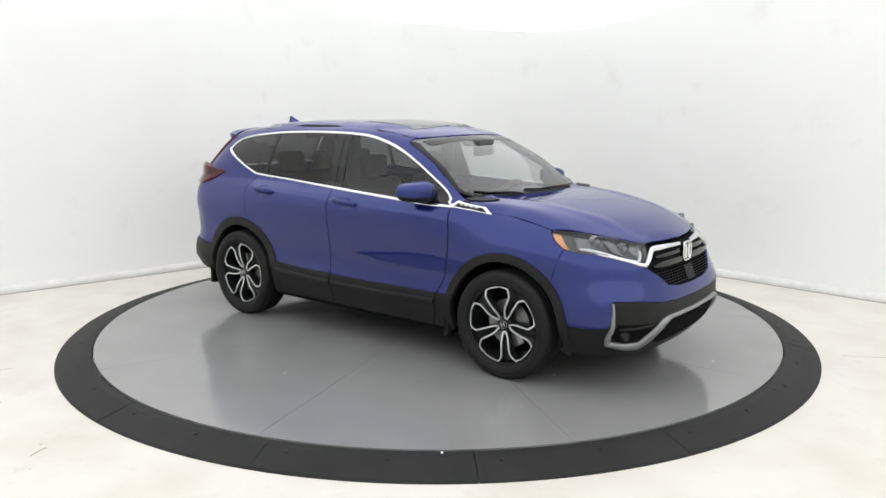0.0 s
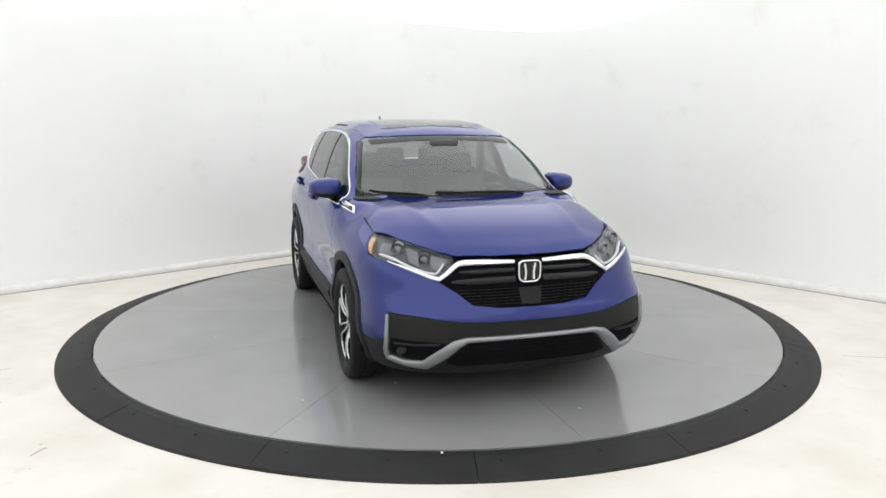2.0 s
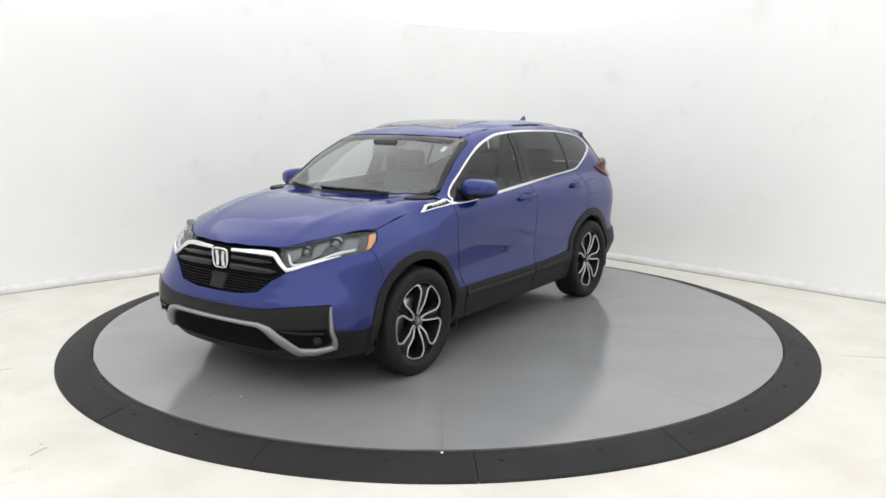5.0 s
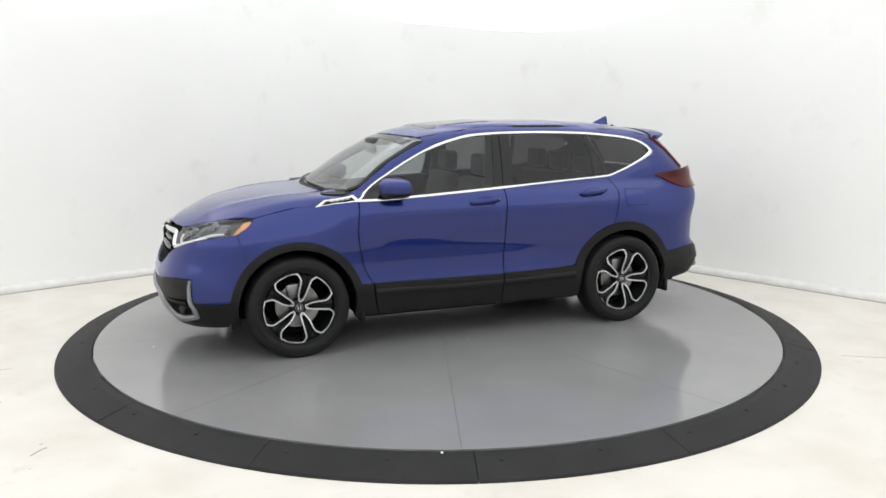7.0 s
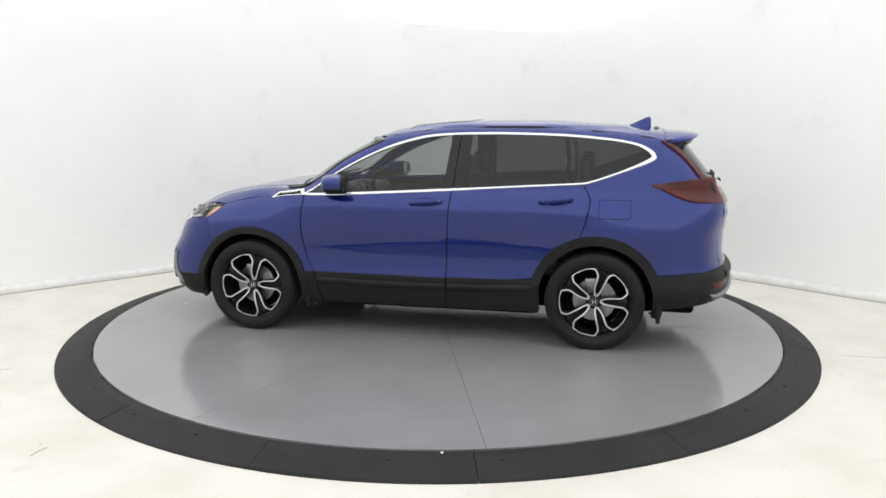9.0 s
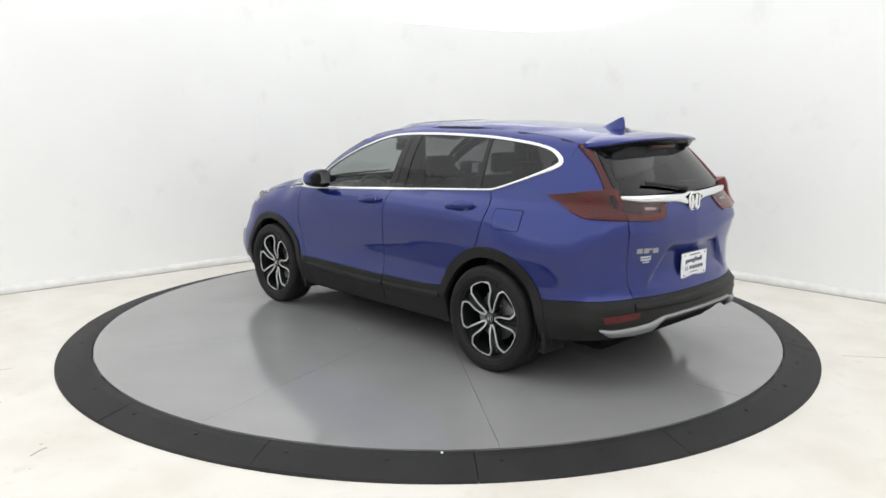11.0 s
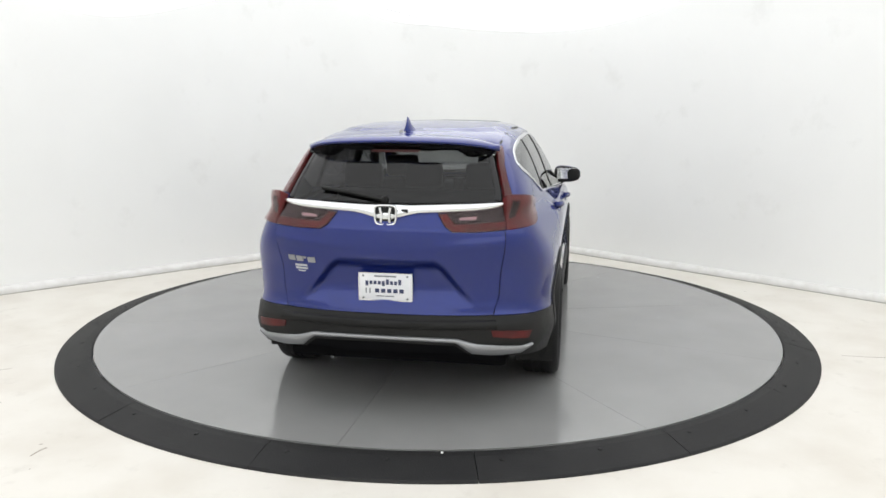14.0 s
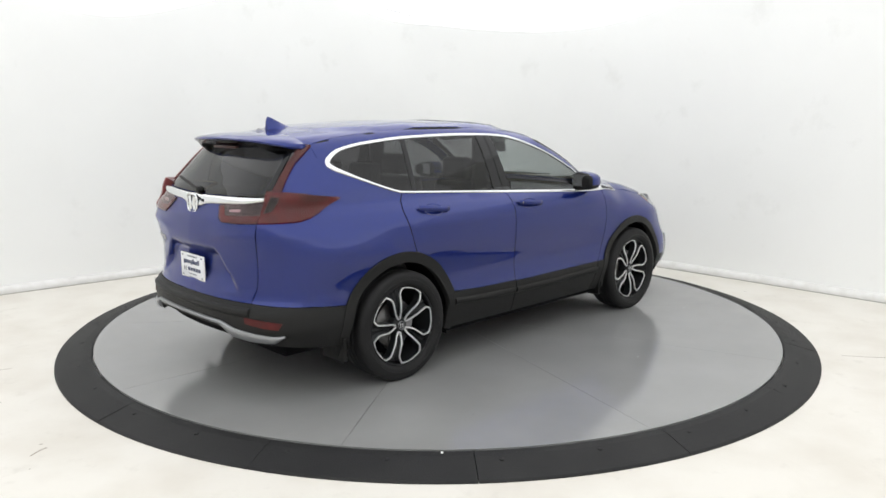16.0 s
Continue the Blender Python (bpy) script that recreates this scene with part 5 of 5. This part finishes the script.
    for y0, y1, z0, z1, mt in [(0.112 - 0.0235 * i, 0.112 - 0.0235 * i - 0.016, 0.760 - (0.008 if i in (0, 4) else 0), 0.780 + (0.010 if i in (5, 8) else 0), INK) for i in range(9)] + [(0.058 - 0.035 * i, 0.058 - 0.035 * i - 0.024, 0.714, 0.736, INK) for i in range(5)] + [(0.112, 0.106, 0.710, 0.738, GREY_INK), (0.090, 0.084, 0.710, 0.738, GREY_INK), (0.05, 0.006, 0.692, 0.697, GREY_INK), (-0.002, -0.05, 0.692, 0.697, GREY_INK), (0.06, -0.065, 0.803, 0.811, GREY_INK)]:
        part("plate_bar", box((x0, y1, z0), (x1, y0, z1), 0), mt, pl, smooth=False)
    for y in (0.125, -0.127):
        for z in (0.682, 0.808):
            part("plate_screw", box((x0 - 0.002, y - 0.006, z - 0.005), (x1, y + 0.006, z + 0.005), 0.002), GREY_INK, pl)
    rim = [(xp - 0.006, y, z) for y, z in ((-0.153, 0.669), (0.151, 0.669), (0.151, 0.823), (-0.153, 0.823))]
    dense = [tuple(Vector(rim[i]).lerp(Vector(rim[(i + 1) % 4]), k / 6)) for i in range(4) for k in range(6)]
    part("plate_frame", sweep(dense, disc_section(0.005, 6), closed=True, ups=[(1, 0, 0)] * 24), CHROME, pl, "thin bright plate frame")
    # letter-height badge bars on the gate
    for i, w in enumerate((0.042, 0.040, 0.018, 0.046)):
        y = 0.585 - (0, 0.052, 0.098, 0.124)[i]
        z = 0.885 - 0.002 * i
        lay("badge_bar", [R(y, z + 0.016), R(y - w, z + 0.016), R(y - w - 0.006, z - 0.014) if i != 2 else R(y - w, z + 0.004), R(y - 0.006, z - 0.014) if i != 2 else R(y, z + 0.004)], TAIL_VIEW, SATIN, tail, off=0.004, depth=0.004, res=0.03)
    for y0, y1, z0, z1 in ((0.545, 0.465, 0.838, 0.850), (0.54, 0.462, 0.822, 0.833), (0.525, 0.475, 0.808, 0.815)):
        lay("dealer_bar", [R(y0, z1), R(y1, z1), R(y1, z0), R(y0, z0)], TAIL_VIEW, LIGHT_INK, tail, off=0.002, depth=0.001, res=0.03)
    # bumper
    low = [R(0, 0.599), R(0.3, 0.598), R(0.60, 0.596), R(0.76, 0.590), S(-1.98, 0.582), S(-1.755, 0.560), S(-1.80, 0.42), S(-1.80, 0.318), S(-1.95, 0.335), R(0.74, 0.358), R(0.60, 0.370), R(0.47, 0.385), R(0.40, 0.440), R(0, 0.452)]
    bump = lay("rear_bumper", low + [Vector((p.x, -p.y, p.z)) for p in low[1:-1]][::-1], TAIL_VIEW, CLAD, CAR, off=0.004, depth=0.05, res=0.035, label="black grained rear bumper")
    ribbon("bumper_step", [R(y, 0.552) for y in (-0.62, -0.3, 0, 0.3, 0.62)], [0.05] * 5, TAIL_VIEW, CLAD, bump, off=0.002, bulge=0.014, n=4)
    tr = [(0.805, 0.428), (0.745, 0.402), (0.615, 0.408), (0.505, 0.422), (0.450, 0.450), (0.405, 0.469), (0.25, 0.474), (0, 0.477)]
    wd = [0.008, 0.046, 0.060, 0.058, 0.036, 0.025, 0.023, 0.022]
    tr, wd = finer(tr, wd)
    ribbon("bumper_trim", [R(y, z) for y, z in tr] + [R(-y, z) for y, z in tr[-2::-1]], wd + wd[-2::-1], TAIL_VIEW, SATIN, bump, off=0.010, bulge=0.012, smooth=False, label="satin silver rear bumper trim")
    for sg in (1, -1):
        lay("rear_reflector", [R(0.592 * sg, 0.523), R(0.70 * sg, 0.514), R(0.800 * sg, 0.502), R(0.785 * sg, 0.464), R(0.70 * sg, 0.473), R(0.60 * sg, 0.488)], TAIL_VIEW, RED_DIM, bump, off=0.010, depth=0.008, res=0.03, label="red bumper reflector")
    # Shade below the bumper, put in as a near-black set-back panel.
    under = [R(0, 0.450), R(0.40, 0.438), R(0.46, 0.385), R(0.60, 0.365), R(0.56, 0.33), R(0, 0.34)]
    lay("under_bumper_shade", both(under), TAIL_VIEW, DARK, bump, off=-0.06, depth=0.0, label="near-black set-back panel standing in for shade under the bumper")


def build_under():
    """The dark inner body, wheel housings, floor pan and running gear."""
    bm = SHELL.copy()
    drop = []
    for f in bm.faces:
        c = f.calc_center_median()
        arch = min(math.hypot(c.x - AXLE_F, c.z - HUB_Z), math.hypot(c.x - AXLE_R, c.z - HUB_Z)) < 0.43 and abs(c.y) > 0.4
        if arch or c.z > 1.10 and c.x < 1.02 or c.z > 1.14 or c.z < 0.22 or (c.z < 0.34 and c.x < -1.75):
            drop.append(f)
    bmesh.ops.delete(bm, geom=drop, context="FACES")
    bm.normal_update()
    for v in bm.verts:
        n = v.normal
        out = Vector((v.co.x * 0.3, v.co.y, (v.co.z - 0.7) * 0.6))
        v.co -= n * (0.050 if n.dot(out) > 0 else -0.050)
    part("inner_body", bm, DARK, CAR, "dark inner body seen at the joints")
    part("floor_pan", box((-2.05, -0.66, 0.24), (1.95, 0.66, 0.34), 0.03), DARK, CAR, "dark underbody")
    for s in (1, -1):
        part("sill", box((-0.90, 0.60 * s, 0.23), (0.90, 0.86 * s, 0.32), 0.02), DARK, CAR)
        for cx in (AXLE_F, AXLE_R):
            bm = revolve([(0.43, 0.0), (0.43, 0.42), (0.0, 0.42)], 40)
            for v in list(bm.verts):
                if v.co.z < -0.12:
                    bm.verts.remove(v)
            for v in bm.verts:
                v.co = Vector((cx + v.co.x, (0.90 - v.co.y) * s, HUB_Z + v.co.z))
            bmesh.ops.recalc_face_normals(bm, faces=bm.faces)
            part("wheel_housing", bm, DARK, CAR)
        part("control_arm", box((AXLE_R - 0.05, 0.2 * s, 0.19), (AXLE_R + 0.06, 0.66 * s, 0.26), 0.02), DARK, CAR)
        part("control_arm", box((AXLE_F - 0.06, 0.2 * s, 0.19), (AXLE_F + 0.06, 0.66 * s, 0.26), 0.02), DARK, CAR)
    part("exhaust", sweep(spline([(0.6, 0.1, 0.24), (-0.6, 0.12, 0.22), (-1.2, 0.3, 0.25), (-1.75, 0.30, 0.30)], 6), disc_section(0.03, 10)), DARK, CAR, "dark exhaust pipe under the floor")
    bm = revolve([(0.0, -0.28), (0.09, -0.28), (0.11, -0.24), (0.11, 0.24), (0.09, 0.28), (0.0, 0.28)], 20, "y")
    bmesh.ops.translate(bm, verts=bm.verts, vec=(-1.95, 0.15, 0.33))
    part("silencer", bm, DARK, CAR, "dark silencer box under the tail")


def build_mirrors():
    for s in (1, -1):
        bm = bmesh.new()
        bmesh.ops.create_uvsphere(bm, u_segments=28, v_segments=18, radius=1)

        def shape(v):
            x, y, z = v
            p = 3.3
            k = (abs(x) ** p + abs(y) ** p + abs(z) ** p) ** (-1 / p)
            x, y, z = x * k, y * k, z * k
            x = x * 0.122 if x > 0 else x * 0.056
            return Vector((0.60 + x - 0.035 * max(y, -0.2), (0.922 + y * 0.112) * s, 1.166 + z * (0.070 - 0.012 * y)))

        top = bm.copy()
        for v in bm.verts:
            v.co = shape(v.co)
        bmesh.ops.recalc_face_normals(bm, faces=bm.faces)
        mir = part("door_mirror", bm, CLAD, CAR, "blue door mirror with black foot")
        bmesh.ops.delete(top, geom=[v for v in top.verts if v.co.z < -0.38 or v.co.x < -0.5], context="VERTS")
        for v in top.verts:
            v.co = shape(v.co * 1.0)
            c = Vector((0.60, 0.922 * s, 1.168))
            v.co = c + (v.co - c) * 1.03
        bmesh.ops.recalc_face_normals(top, faces=top.faces)
        part("mirror_cap", top, PAINT, mir, "blue mirror cap")
        part("mirror_glass", box((0.543, 0.835 * s, 1.128), (0.547, 1.0 * s, 1.222), 0.0), CHROME, mir, "mirror glass")
        bm = sweep([(0.66, 0.80 * s, 1.10), (0.64, 0.86 * s, 1.118), (0.62, 0.92 * s, 1.13)], [(0.055 * math.cos(a), 0.022 * math.sin(a)) for a in [2 * math.pi * k / 12 for k in range(12)]])
        part("mirror_foot", bm, CLAD, mir, "black mirror foot")
    lay("mirror_sail", side_pts([(0.875, 1.093), (0.70, 1.098), (0.71, 1.19), (0.80, 1.14)]), SIDE, GLOSS_BLACK, CAR, off=0.002, mirror=True)


def seat(name, x, y, w, label):
    ob = part(name, box((x - 0.26, y - w, 0.46), (x + 0.28, y + w, 0.64), 0.06, 3), LEATHER, CAR, label)
    bm = box((-0.07, -w, 0.0), (0.07, w, 0.62), 0.05, 3)
    bmesh.ops.rotate(bm, verts=bm.verts, matrix=Matrix.Rotation(radians(-14), 3, "Y"))
    bmesh.ops.translate(bm, verts=bm.verts, vec=(x - 0.24, y, 0.58))
    part("backrest", bm, LEATHER, ob)
    for dy in ((0,) if w < 0.4 else (-0.42, 0, 0.42)):
        part("headrest", box((x - 0.46, y + dy - 0.13, 1.20), (x - 0.36, y + dy + 0.13, 1.37), 0.035, 3), LEATHER, ob)
    return ob


def build_cabin():
    seat("front_seat", 0.12, 0.37, 0.25, "grey leather front seat")
    seat("front_seat", 0.12, -0.37, 0.25, "grey leather front seat")
    seat("rear_bench", -0.82, 0.0, 0.62, "grey leather rear bench with three headrests")
    bm = box((0.62, -0.70, 0.74), (1.02, 0.70, 1.075), 0.06, 3)
    dash = part("dashboard", bm, INTERIOR, CAR, "dark grey dashboard")
    part("instrument_hood", box((0.62, 0.20, 1.04), (0.80, 0.54, 1.115), 0.03, 3), INTERIOR, dash)
    part("screen", box((0.61, -0.11, 0.98), (0.64, 0.11, 1.12), 0.01), GLOSS_BLACK, dash)
    c = Vector((0.52, 0.37, 0.99))
    tilt = Matrix.Rotation(radians(-66), 3, "Y")
    ring = [c + tilt @ Vector((0.185 * math.cos(a), 0.185 * math.sin(a), 0)) for a in [2 * math.pi * k / 36 for k in range(36)]]
    wh = part("steering_wheel", sweep(ring, disc_section(0.016, 8), closed=True, ups=[tuple(tilt @ Vector((0, 0, 1)))] * 36), INTERIOR, CAR, "dark steering wheel")
    bm = box((-0.06, -0.17, -0.02), (0.06, 0.17, 0.02), 0.015)
    bmesh.ops.rotate(bm, verts=bm.verts, matrix=tilt)
    bmesh.ops.translate(bm, verts=bm.verts, vec=c)
    part("wheel_hub", bm, INTERIOR, wh)
    part("centre_console", box((-0.15, -0.13, 0.40), (0.65, 0.13, 0.78), 0.04), INTERIOR, CAR)
    part("load_cover", box((-1.95, -0.55, 1.02), (-1.15, 0.55, 1.04), 0.005), INTERIOR, CAR)
    for s in (1, -1):
        part("inner_pillar", box((-0.36, 0.60 * s - 0.02, 1.10), (-0.22, 0.60 * s + 0.02, 1.54), 0.015), INTERIOR, CAR)


def build_wheel():
    """One wheel, its outer face towards +y, in its own space."""
    wheel = empty("wheel")
    wheel["label"] = "two-tone alloy wheel with black tyre"
    r = 0.358
    tyre = revolve([(0.256, 0.075), (0.262, 0.096), (0.272, 0.110), (0.290, 0.1185), (0.318, 0.1195), (0.338, 0.1150), (0.349, 0.1060), (0.3555, 0.0920), (r, 0.072), (r, 0.045), (r - 0.006, 0.042), (r - 0.006, 0.034), (r, 0.031), (r, 0.006), (r - 0.006, 0.003),
                    (r - 0.006, -0.003), (r, -0.006), (r, -0.031), (r - 0.006, -0.034), (r - 0.006, -0.042), (r, -0.045), (r, -0.072), (0.3555, -0.092), (0.345, -0.109), (0.29, -0.1165), (0.25, -0.10), (0.235, -0.08)], 72)
    ty = part("tyre", tyre, RUBBER, wheel, "black rubber tyre")
    part("sidewall_rib", revolve([(0.298, 0.1185), (0.301, 0.1212), (0.304, 0.1190)], 64), RUBBER, wheel)
    rim = revolve([(0.262, 0.078), (0.262, 0.094), (0.257, 0.098), (0.251, 0.096), (0.247, 0.080), (0.240, 0.05), (0.222, -0.09), (0.236, -0.095), (0.240, -0.08)], 64)
    rm = part("rim", rim, ALLOY_DARK, wheel, "dark grey alloy rim with machined loops")
    # five window loops with bright edges, joined round the hub, on dark spokes
    lead = [(0.0440, 0.0215), (0.062, 0.0255), (0.085, 0.0335), (0.110, 0.0465), (0.140, 0.0690), (0.168, 0.0885), (0.182, 0.0930), (0.208, 0.0915), (0.229, 0.0865), (0.240, 0.0640)]
    trail = [(0.0440, -0.0215), (0.066, -0.0265), (0.092, -0.0385), (0.120, -0.0530), (0.148, -0.0665), (0.172, -0.0790), (0.193, -0.0880), (0.212, -0.0855), (0.230, -0.0800), (0.243, -0.0640)]
    full = [(0.0365, -0.0265)] + trail + [(0.2465, -0.040), (0.2505, 0.0), (0.2505, 0.034)] + lead[::-1] + [(0.0365, 0.0265)]

    def face(rad):
        return 0.072 + 0.024 * step(0.03, 0.14, rad) - 0.004 * step(0.19, 0.225, rad)

    for k in range(5):
        turn = Matrix.Rotation(2 * math.pi * k / 5, 3, "Y")
        pts = [turn @ Vector((a, face(a), b)) for a, b in full]
        bm = sweep(pts, [(-0.0058, -0.004), (-0.0058, 0.002), (-0.0046, 0.004), (0.0046, 0.004), (0.0058, 0.002), (0.0058, -0.004)], ups=[(0, 1, 0)] * len(pts))
        part("spoke_edge", bm, ALLOY, wheel, "bright machined spoke edge")
        # dark wall inside each loop edge
        bm = bmesh.new()
        inner, deep = [], []
        for a, b in full[1:-1]:
            inner.append(bm.verts.new(turn @ Vector((a, face(a) - 0.003, b))))
            deep.append(bm.verts.new(turn @ Vector((a * 0.985, face(a) - 0.055, b * 0.90))))
        for i in range(len(inner) - 1):
            bm.faces.new((inner[i], inner[i + 1], deep[i + 1], deep[i]))
        part("spoke_wall", bm, ALLOY_DARK, wheel)
        # dark spoke between this loop and the next, with a raised spine
        onward = Matrix.Rotation(-2 * math.pi / 5, 3, "Y")
        bm = bmesh.new()
        rows = []
        for (a, b), (c, d) in zip(lead, trail):
            p, q = Vector((a, face(a) - 0.006, b)), onward @ Vector((c, face(c) - 0.006, d))
            m = (p + q) / 2 - Vector((0, 0.008, 0))
            e, f = p.lerp(m, 0.55) - Vector((0, 0.014, 0)), q.lerp(m, 0.55) - Vector((0, 0.014, 0))
            rows.append([bm.verts.new(turn @ w) for w in (p, e, m, f, q)])
        for a, b in zip(rows, rows[1:]):
            for i in range(4):
                bm.faces.new((a[i], a[i + 1], b[i + 1], b[i]))
        bmesh.ops.recalc_face_normals(bm, faces=bm.faces)
        part("spoke", bm, ALLOY_DARK, wheel, "dark grey spoke")
        bm = revolve([(0.0, 0.012), (0.008, 0.012), (0.010, 0.0), (0.010, -0.02)], 6)
        c2 = Matrix.Rotation(2 * math.pi * (k + 0.5) / 5, 3, "Y") @ Vector((0.057, 0.068, 0))
        bmesh.ops.translate(bm, verts=bm.verts, vec=c2)
        part("lug_nut", bm, STEEL, wheel)
    part("hub", revolve([(0.0, 0.075), (0.040, 0.073), (0.052, 0.066), (0.060, 0.05), (0.060, 0.0)], 32), ALLOY_DARK, wheel)
    part("centre_cap", revolve([(0.0, 0.082), (0.026, 0.081), (0.030, 0.076), (0.030, 0.07)], 28), ALLOY_DARK, wheel, "dark grey centre cap with pale bars")
    for x in (-0.009, 0.009):
        part("cap_bar", box((x - 0.003, 0.0805, -0.014), (x + 0.003, 0.084, 0.014), 0.001), ALLOY, wheel)
    part("cap_ring", revolve([(0.024, 0.0805), (0.0265, 0.083), (0.029, 0.0795)], 28), SATIN, wheel)
    disc = part("brake_disc", revolve([(0.06, 0.01), (0.155, 0.01), (0.155, -0.012), (0.06, -0.012)], 48, close=True), STEEL, wheel, "grey steel brake disc")
    bm = box((-0.065, -0.03, 0.07), (0.065, 0.035, 0.165), 0.015)
    part("brake_caliper", bm, STEEL, wheel, "grey brake caliper")
    part("back_plate", revolve([(0.0, -0.05), (0.21, -0.05), (0.21, -0.06), (0.0, -0.06)], 40), DARK, wheel)
    return wheel


def build_wheels():
    first = build_wheel()
    first.parent = CAR
    y = 0.823
    first.matrix_basis = pose(AXLE_F, y, HUB_Z, 0, 5, 0)
    for x, s, a in ((AXLE_R, 1, 3), (AXLE_F, -1, 210), (AXLE_R, -1, 180)):
        m = pose(x, y * s, HUB_Z, 0, 0, 0 if s > 0 else 180) @ pose(0, 0, 0, 0, a, 0)
        copy_thing(first, m)


build_under()
build_flanks()
build_doors()
build_front()
build_top()
build_rear()
build_mirrors()
build_cabin()
build_wheels()
SHELL.free()


# ---------------------------------------------------------------- what turns
SPIN_AXIS = (-0.0128, 0.1263)
TURN = [(0.0, -38.41), (0.5, -47.1), (1.0, -55.72), (1.5, -64.38), (2.0, -73.04), (2.5, -81.64), (3.0, -90.3), (3.5, -99.02), (4.0, -107.77), (4.5, -116.48), (5.0, -125.11),
        (5.5, -133.67), (6.0, -142.16), (6.5, -150.58), (7.0, -159.02), (7.5, -167.31), (8.0, -175.58), (8.5, -183.89), (9.0, -192.33), (9.5, -200.8), (10.0, -209.36),
        (10.5, -218.02), (11.0, -226.8), (11.5, -235.68), (12.0, -244.68), (12.5, -253.71), (13.0, -262.71), (13.5, -271.73), (14.0, -280.71), (14.5, -289.64), (15.0, -298.53), (15.5, -307.37), (16.0, -316.27)]


def motions():
    car_rows, disc_rows = [], []
    for t, deg in TURN:
        turn = pose(0, 0, 0, 0, 0, deg)
        disc_rows.append((t, turn))
        car_rows.append((t, turn @ Matrix.Translation((-SPIN_AXIS[0], -SPIN_AXIS[1], 0))))
    walk(TURNTABLE, disc_rows)
    walk(CAR, car_rows)


motions()
